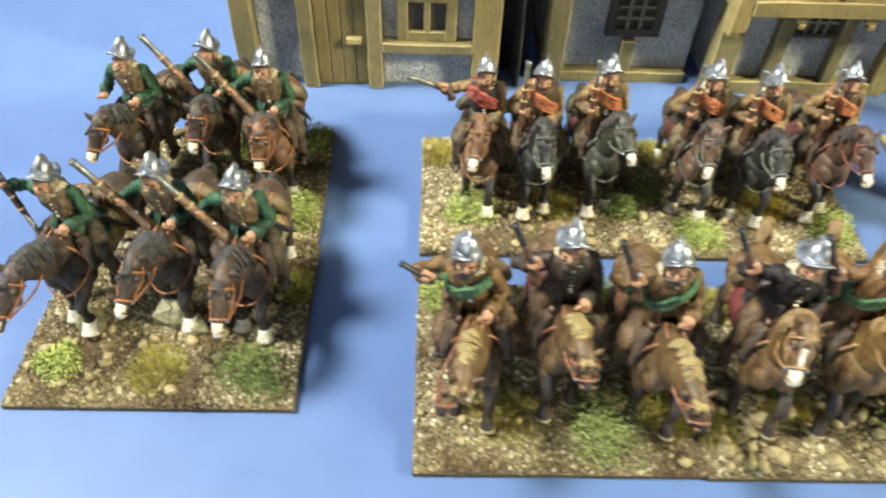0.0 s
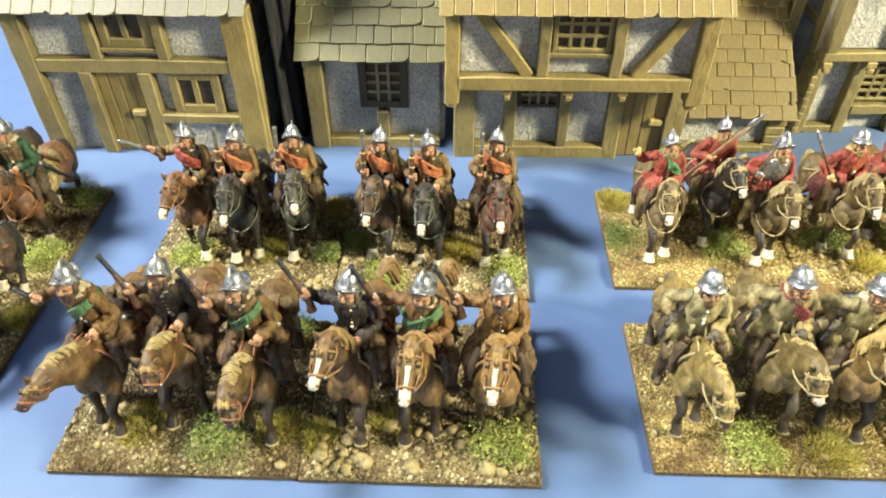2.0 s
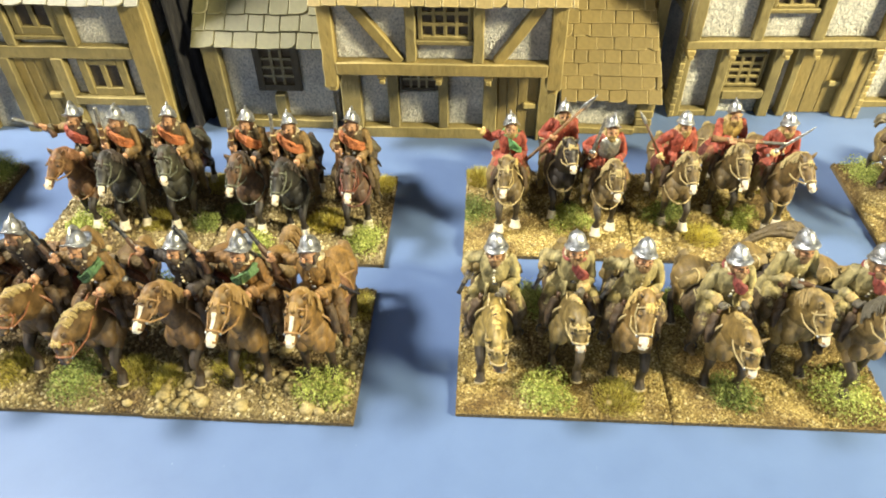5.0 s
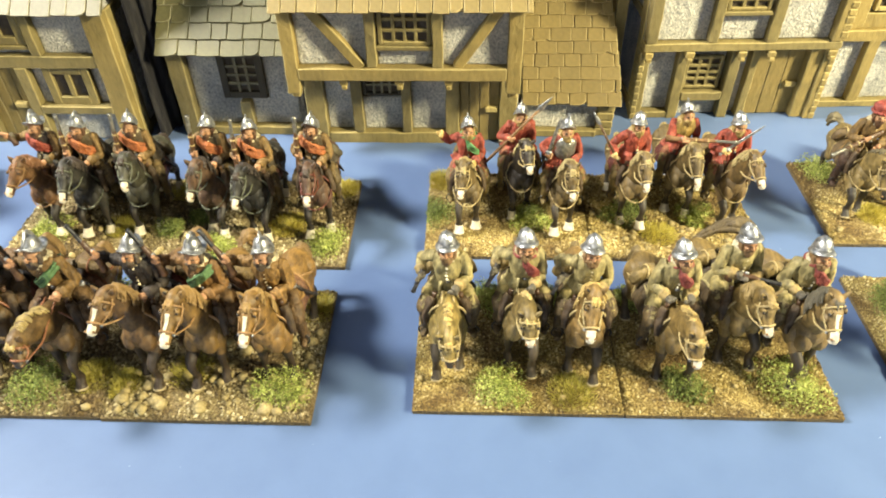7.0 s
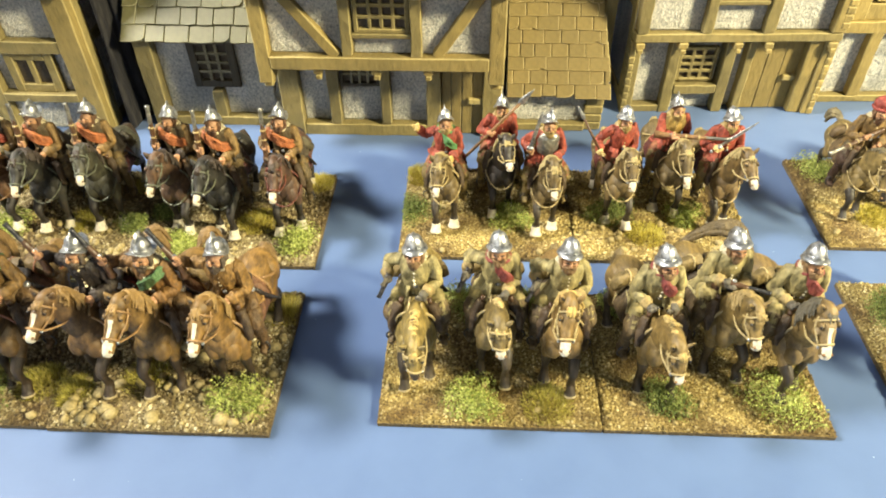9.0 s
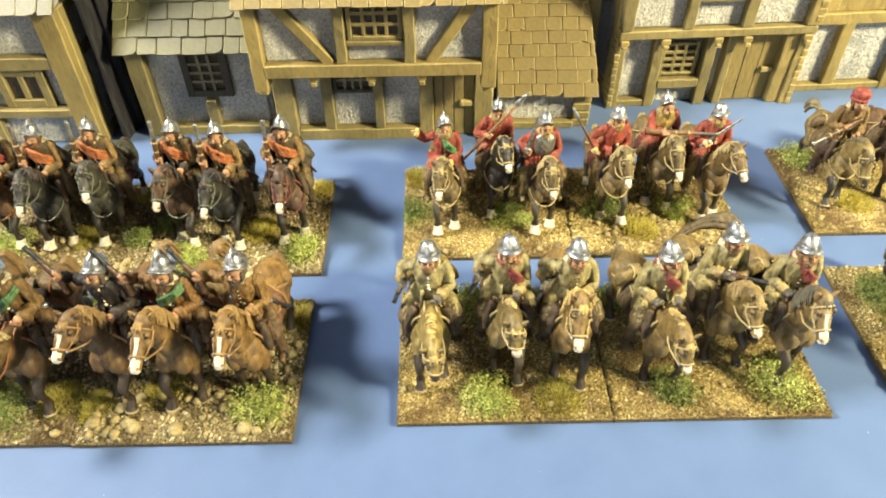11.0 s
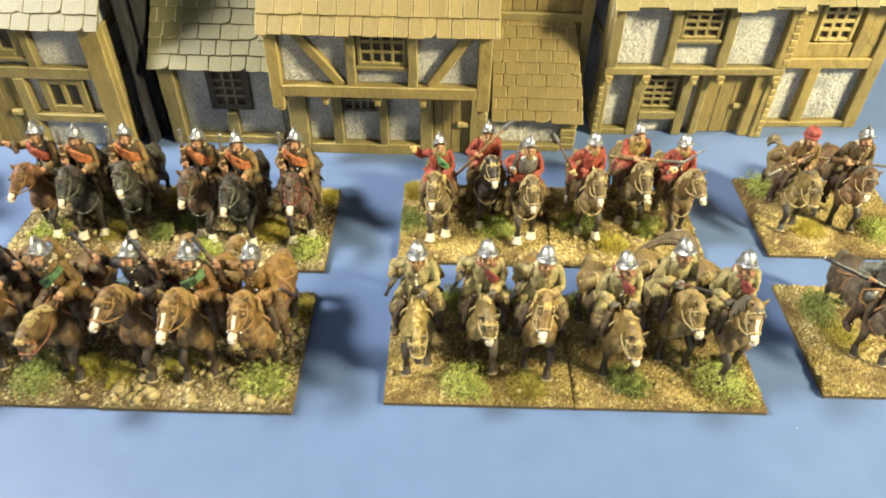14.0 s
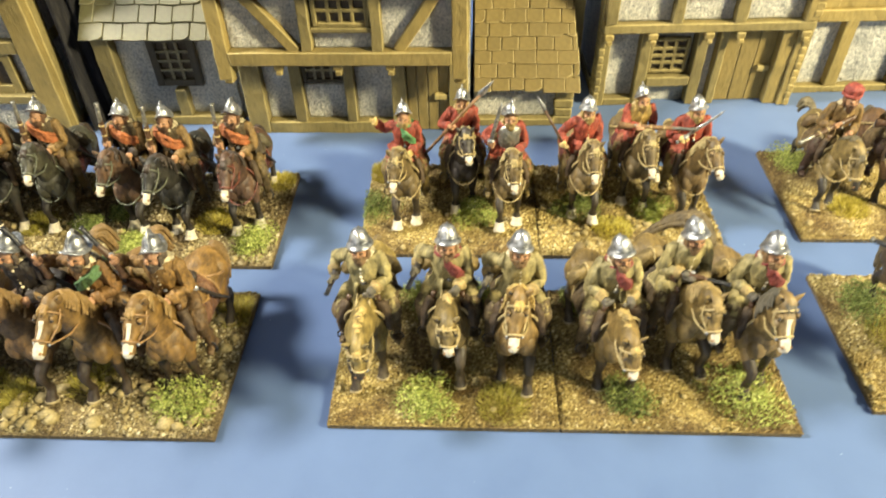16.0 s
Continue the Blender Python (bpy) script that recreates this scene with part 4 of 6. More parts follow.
def horse_head(s, f, p, n, hide, dark, strap, mane):
    """Skull, ears, eyes, muzzle and bridle, from the poll p to the nose n."""
    d = (n - p).normalized()
    front = d.cross(Vector((1, 0, 0))).normalized()
    blaze = f.get("blaze", False)
    muzzle = WHITE if f.get("white_nose", True) else dark

    def face(i, a):
        if i > 0.68 and (i > 0.84 or abs(a - 90) < 62):
            return muzzle
        if blaze and abs(a - 90) < 12 + 12 * i and i > 0.34:
            return WHITE
        return None
    stations = ((-0.08, 1.5, 1.7, 0.0), (0.06, 2.2, 2.6, 0.0), (0.20, 2.6, 3.2, -0.3), (0.34, 2.45, 3.4, -0.5), (0.50, 1.9, 2.7, -0.35),
                (0.66, 1.5, 2.1, 0.0), (0.82, 1.5, 1.85, 0.15), (0.95, 1.45, 1.6, 0.1), (1.03, 0.8, 0.9, 0.0))
    s.loft([p.lerp(n, q) + front * o for q, _, _, o in stations], [(a, b) for _, a, b, _ in stations], hide, 30, smooth=3, where=face)
    for e in (-1, 1):
        x = Vector((e, 0, 0))
        b = p.lerp(n, -0.02) + x * 1.45 + front * 0.5
        up = (front * 0.65 - d * 0.5 + x * 0.5).normalized()
        s.loft([b, b + up * 1.4, b + up * 2.9, b + up * 4.0], [(0.8, 0.7), (1.15, 0.7), (0.8, 0.5), (0.12, 0.12)], hide, 8, side=(1, 0.4, 0))
        s.loft([b + up * 0.8 + front * 0.5, b + up * 2.0 + front * 0.55, b + up * 3.0 + front * 0.3], [0.3, 0.42, 0.1], BLACK, 6)
        eye = p.lerp(n, 0.30) + front * 1.9 + x * 2.1
        s.ball(eye - d * 0.5, (0.85, 0.8, 0.7), hide, 8, 6)
        s.ball(eye + x * 0.35 + d * 0.25 + front * 0.1, 0.5, BLACK, 6, 5)
        s.ball(p.lerp(n, 0.40) - front * 1.0 + x * 1.5, (1.6, 1.9, 1.9), hide, 10, 7)
        s.ball(p.lerp(n, 0.93) + front * 1.25 + x * 1.15, 0.46, TAN, 6, 5)
        cheek = [p.lerp(n, 0.06) + x * 2.5 + front * 0.6, p.lerp(n, 0.3) + x * 2.95 - front * 0.2, p.lerp(n, 0.68) + x * 1.95]
        s.loft(cheek, [0.34] * 3, strap, 6, smooth=3)
        s.ball(p.lerp(n, 0.74) + x * 2.0, 0.55, STEEL, 6, 5)
    for q, r in ((0.70, (1.95, 2.35)), (0.16, (2.8, 3.35))):
        c = p.lerp(n, q)
        ring = [c + Vector((1, 0, 0)) * (r[0] * math.cos(a)) + front * (r[1] * math.sin(a)) for a in np.linspace(0, 2 * math.pi, 16, endpoint=False)]
        s.loft(ring, [0.34] * 16, strap, 6, side=d, closed=True)
    for k in range(3):
        o = Vector((0.7 * (k - 1), 0, 0))
        s.loft([p + front * 1.8 + o * 0.5 - d * 0.5, p.lerp(n, 0.10) + front * 3.0 + o, p.lerp(n, 0.26) + front * 3.5 + o * 1.3], [0.55, 0.6, 0.15], mane, 6)
    return d, front


def horse_mane(s, f, w, mid1, mid2, p, mane, rnd):
    """Ribs across a cropped crest, or locks combed over one side of the neck."""
    up = (p - w).normalized().cross(Vector((1, 0, 0))).normalized()
    up = up if up.z > 0 else -up
    along = (p - w).normalized()

    def crest(q):
        if q < 0.5:
            return mid1.lerp(mid2, max(0, q * 2 - 0.1)), 5.3 - 1.9 * q
        return mid2.lerp(p, q * 2 - 1), 4.3 - 2.2 * (q - 0.5)
    if f.get("hogged"):
        wide = f.get("rib", 2.7)
        line = [crest(q)[0] + up * (crest(q)[1] - 0.1) for q in (0.0, 0.2, 0.4, 0.6, 0.8, 1.0)]
        s.loft(line, [(0.42 * wide, 0.7)] * 5 + [(0.3 * wide, 0.4)], coat("4a3a22"), 10, smooth=3)
        for k in range(14):
            q = 0.02 + 0.97 * k / 14
            c, r = crest(q)
            m = wide * (1.0 - 0.35 * q) * rnd.uniform(0.85, 1.1)
            a = c + up * (r + 0.35) + along * rnd.uniform(-0.15, 0.15)
            skew = along * rnd.uniform(-0.7, 0.2)
            s.loft([a + Vector((-m, 0, 0)) - up * 0.42 * m + skew, a + Vector((-0.5 * m, 0, 0)) - up * 0.06 * m, a + up * 0.1, a + Vector((0.5 * m, 0, 0)) - up * 0.06 * m, a + Vector((m, 0, 0)) - up * 0.42 * m + skew],
                   [0.12, 0.36, 0.42, 0.36, 0.12], mane, 7, side=along)
        return
    e = 1 if s.seed % 3 else -1
    for k in range(64):
        q = 0.03 + 0.95 * k / 64
        c, r = crest(q)
        a = c + up * (r + 0.1) + along * rnd.uniform(-0.4, 0.4)
        z = rnd.uniform(0.7, 1.35) * (1.15 - 0.3 * q)
        o = e if rnd.random() < 0.78 else -e
        drift = along * rnd.uniform(-0.9, 0.5)
        s.loft([a - Vector((o * 0.9, 0, 0)) - up * 0.1, a + Vector((o * 0.9, 0, 0)) + up * 0.1, a + Vector((o * 2.3 * z, 0, 0)) - up * 1.3 * z + drift * 0.5, a + Vector((o * 3.3 * z, 0, 0)) - up * 3.6 * z + drift],
               [0.3, 0.46, 0.38, 0.10], mane, 5, smooth=3, side=along)


def horse(s, f, rnd):
    """The horse, facing -y, hooves at z = 0."""
    hide, mane = coat(f["horse"], "hide"), coat(f.get("mane", "2e2118"))
    strap = f.get("strap", TAN)
    # point colour for the legs; its darkness includes shade beneath the horses
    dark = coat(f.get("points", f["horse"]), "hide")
    s.loft([(0, 24, 20.5), (0, 22.5, 21.3), (0, 18, 21.3), (0, 10, 20.2), (0, 2, 19.6), (0, -5, 20.2), (0, -10, 20.8), (0, -13.5, 20.8), (0, -15.5, 20.5)],
           [(1.8, 2.6), (4.6, 5.4), (6.5, 7.0), (6.5, 6.8), (6.5, 6.9), (6.2, 7.0), (5.7, 7.2), (4.5, 5.8), (2.0, 3.0)], hide, 20, smooth=3)
    for e in (-1, 1):
        s.ball((e * 2.7, -13.2, 19.3), (2.8, 2.9, 4.2), hide, 12, 8)
        s.ball((e * 4.0, -9.0, 19.0), (2.7, 3.6, 5.2), hide, 12, 8)
        s.ball((e * 3.4, 18.5, 20.8), (3.9, 5.0, 5.6), hide, 12, 8)
    p, n = Vector(f["poll"]), Vector(f["nose"])
    w = Vector((0, -7.5, 24))
    mid1 = w.lerp(p, 0.35) + Vector((0, -1.0, 1.2))
    mid2 = w.lerp(p, 0.7) + Vector((0, -0.4, 1.8))
    neck = [w + Vector((0, 2.5, -2.5)), w, mid1, mid2, p + Vector((0, 0, 0.2)), p.lerp(n, 0.12)]
    s.loft(neck, [(4.4, 7.0), (4.3, 6.8), (3.6, 5.5), (3.0, 4.3), (2.45, 3.2), (2.1, 2.5)], hide, 22, smooth=6, folds=(2, 0.03))
    d, front = horse_head(s, f, p, n, hide, dark, strap, mane)
    for e in (-1, 1):
        bit = p.lerp(n, 0.74) + Vector((e * 2.1, 0, 0))
        hand = Vector((e * 1.6, -6.5, 32))
        dip = bit.lerp(hand, 0.5) + Vector((e * 1.0, -0.2, -0.6))
        s.loft([bit, bit.lerp(dip, 0.6) + Vector((e * 0.7, 0, -0.5)), dip, hand], [0.33] * 4, strap, 6, smooth=4)
    collar = [Vector((6.0 * math.cos(a), -9.0 - 1.5 * math.sin(a), 23.5 + 6.6 * math.sin(a))) for a in np.linspace(-0.5, math.pi + 0.5, 13)]
    s.loft(collar, [0.42] * 13, strap, 6, smooth=2)
    horse_mane(s, f, w, mid1, mid2, p, mane, rnd)
    # legs
    lift = f.get("lift", rnd.choice((-1, 1)))
    socks = f.get("socks", True)

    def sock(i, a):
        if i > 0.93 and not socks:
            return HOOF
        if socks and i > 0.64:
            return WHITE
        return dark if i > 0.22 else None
    hoof = 1.28 if socks else 1.0
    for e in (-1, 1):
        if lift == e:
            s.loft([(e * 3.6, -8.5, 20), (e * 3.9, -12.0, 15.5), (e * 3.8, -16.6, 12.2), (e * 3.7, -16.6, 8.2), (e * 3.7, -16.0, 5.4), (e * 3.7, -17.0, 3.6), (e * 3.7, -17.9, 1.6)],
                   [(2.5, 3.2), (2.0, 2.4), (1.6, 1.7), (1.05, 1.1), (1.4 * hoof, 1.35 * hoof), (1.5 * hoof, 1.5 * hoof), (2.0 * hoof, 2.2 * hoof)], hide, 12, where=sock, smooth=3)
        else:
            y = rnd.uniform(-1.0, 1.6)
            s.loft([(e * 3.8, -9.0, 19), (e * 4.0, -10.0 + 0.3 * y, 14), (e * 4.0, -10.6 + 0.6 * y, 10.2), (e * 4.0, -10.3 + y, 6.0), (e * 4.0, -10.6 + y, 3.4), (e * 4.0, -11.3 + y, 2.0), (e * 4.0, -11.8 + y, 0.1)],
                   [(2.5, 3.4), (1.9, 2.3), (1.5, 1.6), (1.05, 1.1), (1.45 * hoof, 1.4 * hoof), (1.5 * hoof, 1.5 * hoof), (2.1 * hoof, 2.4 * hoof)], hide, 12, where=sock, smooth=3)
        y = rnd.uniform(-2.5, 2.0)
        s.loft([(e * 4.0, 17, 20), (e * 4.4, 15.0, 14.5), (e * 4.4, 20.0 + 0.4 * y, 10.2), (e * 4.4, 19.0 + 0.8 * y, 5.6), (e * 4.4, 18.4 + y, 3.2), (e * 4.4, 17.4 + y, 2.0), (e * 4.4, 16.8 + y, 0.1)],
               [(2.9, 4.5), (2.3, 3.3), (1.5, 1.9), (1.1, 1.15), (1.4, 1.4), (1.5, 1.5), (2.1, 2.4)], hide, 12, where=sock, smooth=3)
    tail = f.get("tail", LOOSE)
    fat = f.get("tail_fat", 1.0)
    for k in range(16):
        a, q = 2.4 * k, 0.25 + 0.75 * (k % 4) / 3
        off = [Vector((math.cos(a) * q, 0.7 * math.sin(a) * q, 0.6 * math.sin(a) * q)) * m for m in (0.4, 1.3, 2.0 * fat, 1.7 + 0.6 * rnd.random())]
        s.loft([Vector(v) + o for v, o in zip(tail, off)], [m * fat for m in (0.5, 0.75, 0.8, 0.2)], coat(f.get("tail_hair", f.get("mane", "2e2118"))), 6, smooth=4, wrinkle=0.06)
    # breast strap and rump strap
    loop = [(-5.2, -3.5, 27.0), (-6.6, -8.0, 24.0), (-6.2, -12.0, 20.2), (-3.4, -16.2, 17.2), (0, -17.2, 16.2), (3.4, -16.2, 17.2), (6.2, -12.0, 20.2), (6.6, -8.0, 24.0), (5.2, -3.5, 27.0)]
    if f.get("breast_strap", True):
        s.loft(loop, [0.30] * 9, strap, 6, smooth=3)
    s.loft([(-5.5, 10, 26.5), (-6.9, 16, 23), (-4, 23, 20.5), (4, 23, 20.5), (6.9, 16, 23), (5.5, 10, 26.5)], [0.4] * 6, strap, 6, smooth=3)
    # saddle cloth and saddle
    cloth = coat(f.get("saddle", "6b4326"))
    grid = []
    for i in range(9):
        y = -5.5 + 15.5 * i / 8
        grid.append([((7.4 + 0.25 * math.sin(4 * a + i)) * math.cos(a), y, 20.0 + 7.7 * math.sin(a)) for a in np.linspace(-0.45, math.pi + 0.45, 25)])
    s.surface(grid, cloth)
    for y in (-5.5, 10.0):
        s.loft([(7.5 * math.cos(a), y, 20.0 + 7.8 * math.sin(a)) for a in np.linspace(-0.45, math.pi + 0.45, 15)], [0.4] * 15, strap, 6, smooth=1)
    s.loft([(0, -6.0, 29.0), (0, -2, 27.6), (0, 4, 27.8), (0, 8.5, 29.4)], [(2.6, 1.3), (3.6, 1.0), (4.2, 1.2), (3.2, 1.7)], BLACK, 10)
    if f.get("roll"):
        s.loft([(-8.2, 11.0, 25.0), (-6.5, 11, 27.6), (-3, 11, 29), (3, 11, 29), (6.5, 11, 27.6), (8.2, 11.0, 25.0)], [1.5, 2.2, 2.3, 2.3, 2.2, 1.5], coat(f["roll"]), 12, smooth=3, wrinkle=0.05)
        for e in (-1, 1):
            ring = [Vector((e * 4.0 + 0.2 * math.sin(a), 11 + 2.5 * math.cos(a), 28.8 + 2.5 * math.sin(a))) for a in np.linspace(0, 2 * math.pi, 12, endpoint=False)]
            s.loft(ring, [0.3] * 12, strap, 5, closed=True)
    for e in (-1, 1):
        s.loft([(e * 4.6, -6.6, 29.4), (e * 5.6, -7.4, 27.6), (e * 6.9, -8.8, 24.0), (e * 7.3, -9.8, 20.5)], [1.3, 1.6, 1.25, 0.8], coat("4a3822"), 10, smooth=3)
        s.loft([(e * 4.5, -6.7, 29.6), (e * 4.0, -6.0, 31.2)], [0.7, 0.9], WOOD, 8)


def morion(s, c, kind, rnd):
    """A helmet: a comb morion, a pot with a low comb and a brim, or a soft cap."""
    c, metal, first = Vector(c), STEEL, len(s.verts)
    if kind == "cap":
        red = coat("8f3d34")
        s.loft([c + Vector((0, 0, -0.6)), c + Vector((0, 0, 0.6)), c + Vector((0.1, 0.2, 2.4)), c + Vector((0.2, 0.5, 3.6)), c + Vector((0.2, 0.5, 4.0))], [(2.9, 3.1), (3.1, 3.3), (3.4, 3.5), (2.4, 2.5), (0.6, 0.6)], red, 18, smooth=3)
        ring = [c + Vector((3.1 * math.cos(a), 3.3 * math.sin(a), 0)) for a in np.linspace(0, 2 * math.pi, 18, endpoint=False)]
        s.loft(ring, [0.6] * 18, red, 7, closed=True)
        return
    top = 4.7 if kind == "morion" else 4.4
    pts, rad = [], []
    for i in range(9):
        a = 0.5 * math.pi * i / 8
        pts.append(c + Vector((0, 0.08 * i, top * math.sin(a))))
        rad.append((max(0.12, 3.05 * math.cos(a) ** 0.8), max(0.12, 3.5 * math.cos(a) ** 0.8)))
    s.loft(pts, rad, metal, 20, smooth=1)
    comb, thick = (1.9, 0.34) if kind == "morion" else (0.45, 0.42)
    grid = []
    for k in range(13):
        y = -3.45 + 6.9 * k / 12
        h = math.sqrt(max(0.02, 1 - (y / 3.5) ** 2))
        grid.append([c + Vector((-thick, y, top * h - 0.5)), c + Vector((-0.6 * thick, y, (top + comb) * h)), c + Vector((0, y, (top + comb + 0.12) * h)), c + Vector((0.6 * thick, y, (top + comb) * h)), c + Vector((thick, y, top * h - 0.5))])
    s.surface(grid, metal)
    if kind != "morion":
        for a in (-1.1, 1.1):
            s.loft([c + Vector((2.9 * math.sin(a), -3.2 * math.cos(a), 0.5)), c + Vector((2.1 * math.sin(a), -2.4 * math.cos(a), 3.2)), c + Vector((0, 0.2, top + 0.1))], [0.26] * 3, metal, 6)
    ring = [c + Vector((3.1 * math.cos(a), 3.5 * math.sin(a), 0.55)) for a in np.linspace(0, 2 * math.pi, 22, endpoint=False)]
    s.loft(ring, [0.3] * 22, metal, 6, closed=True)
    grid = []
    for k in range(28):
        a = 2 * math.pi * k / 28
        u, v = math.cos(a), math.sin(a)
        peak = abs(v) ** 3
        if kind == "morion":
            out, rise = 1.2 + 1.7 * peak, 1.7 * peak - 0.9 * (1 - peak)
        else:
            out, rise = 1.15 + (0.7 if v < 0 else 0.5) * peak, -0.75 + (0.25 if v < 0 else -0.5) * peak
        inner = c + Vector((2.95 * u, 3.35 * v, 0.4))
        outer = c + Vector(((2.95 + out) * u, (3.35 + out) * v, rise))
        grid.append([inner, inner.lerp(outer, 0.5) + Vector((0, 0, 0.1)), outer + Vector((0, 0, 0.06)), outer + Vector((0.08 * u, 0.08 * v, -0.2)), outer + Vector((0, 0, -0.4)), inner.lerp(outer, 0.5) + Vector((0, 0, -0.45)), inner + Vector((0, 0, -0.5))])
    s.surface(grid, metal, True)
    tip = Matrix.Rotation(radians(-16 + rnd.uniform(-6, 6)), 3, "X") @ Matrix.Rotation(radians(rnd.uniform(-8, 8)), 3, "Y") @ Matrix.Rotation(radians(rnd.uniform(-14, 14)), 3, "Z")
    for k in range(first, len(s.verts)):
        s.verts[k] = c + (0.84 if kind == "morion" else 0.92) * (tip @ (s.verts[k] - c))


def weapon(s, kind, hand, d, rnd, f_barrel=IRON):
    hand, d = Vector(hand), Vector(d).normalized()
    if kind == "pistol":
        s.loft([hand - d * 1.0, hand + d * 4, hand + d * 6.0], [(1.1, 1.0), (0.95, 0.9), (0.7, 0.7)], WOOD, 9)
        s.loft([hand + d * 1, hand + d * 11.5, hand + d * 12], [0.9, 0.85, 1.1] if f_barrel is GUNMETAL else [0.75, 0.65, 0.9], f_barrel, 9)
        s.loft([hand - d * 0.5, hand - d * 2.2 + Vector((0, 0, -1.2)), hand - d * 2.8 + Vector((0, 0, -3.0))], [1.0, 1.0, 1.4], WOOD, 9)
        s.ball(hand + d * 1.5 + Vector((0.6, 0, 0.8)), 0.75, STEEL, 8, 6)
    elif kind == "short_pistol":
        s.loft([hand - d * 2.0, hand + d * 1.5, hand + d * 4.0], [(1.1, 1.0), (0.9, 0.85), (0.6, 0.6)], BLACK, 9)
        s.loft([hand + d * 0.5, hand + d * 6.0, hand + d * 6.6], [0.75, 0.65, 0.9], IRON, 9)
    elif kind in ("carbine", "musket", "long_gun"):
        back, barrel, fat, stock = {"carbine": (8, 15.5, 1.0, WOOD), "musket": (8, 20.5, 0.9, PALEWOOD), "long_gun": (13, 14.5, 1.2, PALEWOOD)}[kind]
        lock = 1.8 if back == 8 else 4.5
        s.loft([hand - d * back, hand - d * (0.65 * back), hand - d * lock, hand + d * (0.42 * barrel), hand + d * (0.68 * barrel)],
               [(1.2 * fat, 2.0 * fat), (1.1 * fat, 1.55 * fat), (1.05 * fat, 1.15 * fat), (0.95 * fat, 1.0 * fat), (0.7 * fat, 0.7 * fat)], stock, 10, smooth=3)
        s.loft([hand - d * (lock - 0.8), hand + d * barrel, hand + d * (barrel + 0.7)], [0.85 * fat, 0.76 * fat, 1.05 * fat], GUNMETAL, 10)
        s.ball(hand - d * lock + Vector((0.8, -0.3, 0.4)), (0.8, 0.5, 0.9), STEEL, 8, 6)
        for q in (0.25, 0.5):
            c = hand + d * (barrel * q)
            s.loft([c - d * 0.3, c + d * 0.3], [1.12 * fat] * 2, ROPE, 9, smooth=1)
    elif kind == "halberd":
        s.loft([hand - d * 20, hand, hand + d * 19], [0.65, 0.7, 0.6], PALEWOOD, 8)
        s.loft([hand + d * 18, hand + d * 20, hand + d * 23, hand + d * 27.5], [(0.6, 0.45), (1.5, 0.35), (1.0, 0.3), (0.1, 0.1)], STEEL, 8)
    elif kind == "sword":
        s.loft([hand - d * 2.2, hand + d * 1.2], [0.6, 0.6], BLACK, 8)
        s.ball(hand - d * 2.4, 0.8, STEEL, 8, 6)
        s.ball(hand + d * 1.2, (1.6, 1.4, 1.0), STEEL, 10, 7)
        s.loft([hand + d * 1.5, hand + d * 15, hand + d * 19], [(0.85, 0.25), (0.7, 0.22), (0.08, 0.08)], STEEL, 8)
    elif kind == "lance":
        s.loft([hand - d * 16, hand - d * 2, hand + d * 1.5, hand + d * 20], [1.0, 1.15, 0.95, 0.8], IRON, 10, smooth=3)
        s.loft([hand + d * 20, hand + d * 20.6], [0.95, 0.95], GUNMETAL, 10, smooth=1)
    elif kind == "spear":
        s.loft([hand - d * 20, hand, hand + d * 17], [0.55, 0.55, 0.5], WOOD, 8)
        s.loft([hand + d * 16.5, hand + d * 19, hand + d * 24], [(0.45, 0.35), (0.9, 0.3), (0.1, 0.1)], STEEL, 8)


def head(s, f, hc, rnd):
    """A plain painted head under its helmet."""
    rot = Matrix.Rotation(radians(f.get("face", 0) + rnd.uniform(-9, 9)), 3, "Z") @ Matrix.Rotation(radians(6), 3, "X")

    def at(x, y, z):
        return hc + rot @ Vector((x, y, z))
    hair = coat(f.get("hair", "5a3c22"))
    s.ball(at(0, -0.3, -0.2), (2.35, 2.7, 3.0), SKIN, 14, 10)
    s.loft([at(0, -2.7, 0.9), at(0, -3.35, -0.2), at(0, -2.8, -0.6)], [0.35, 0.52, 0.35], SKIN, 8, smooth=2)
    for e in (-1, 1):
        s.ball(at(e * 1.3, -2.05, -0.55), (0.85, 0.75, 0.7), SKIN, 8, 6)
        s.loft([at(e * 0.5, -2.85, 0.62), at(e * 1.0, -2.8, 0.7), at(e * 1.5, -2.45, 0.55)], [0.14, 0.24, 0.12], BLACK, 6)
        s.loft([at(e * 0.3, -2.95, -1.05), at(e * 1.1, -2.8, -1.35), at(e * 2.0, -2.1, -1.7)], [0.42, 0.5, 0.2], hair, 6)
        s.loft([at(e * 2.3, -0.6, 0.8), at(e * 2.35, -0.6, -1.2), at(e * 1.9, -1.2, -2.4)], [0.5, 0.65, 0.6], hair, 7)
    s.loft([at(0, -1.9, -1.5), at(0, -2.35, -2.4), at(0, -2.5, -3.6), at(0, -2.3, -4.6)], [(1.5, 0.9), (1.75, 1.15), (1.2, 0.95), (0.25, 0.25)], hair, 14, folds=(6, 0.08))
    s.ball(at(0, 1.1, -0.8), (2.5, 2.1, 2.8), hair, 10, 7)
    morion(s, hc + Vector((0, 0.6, 2.1)), f.get("hat", "morion"), rnd)


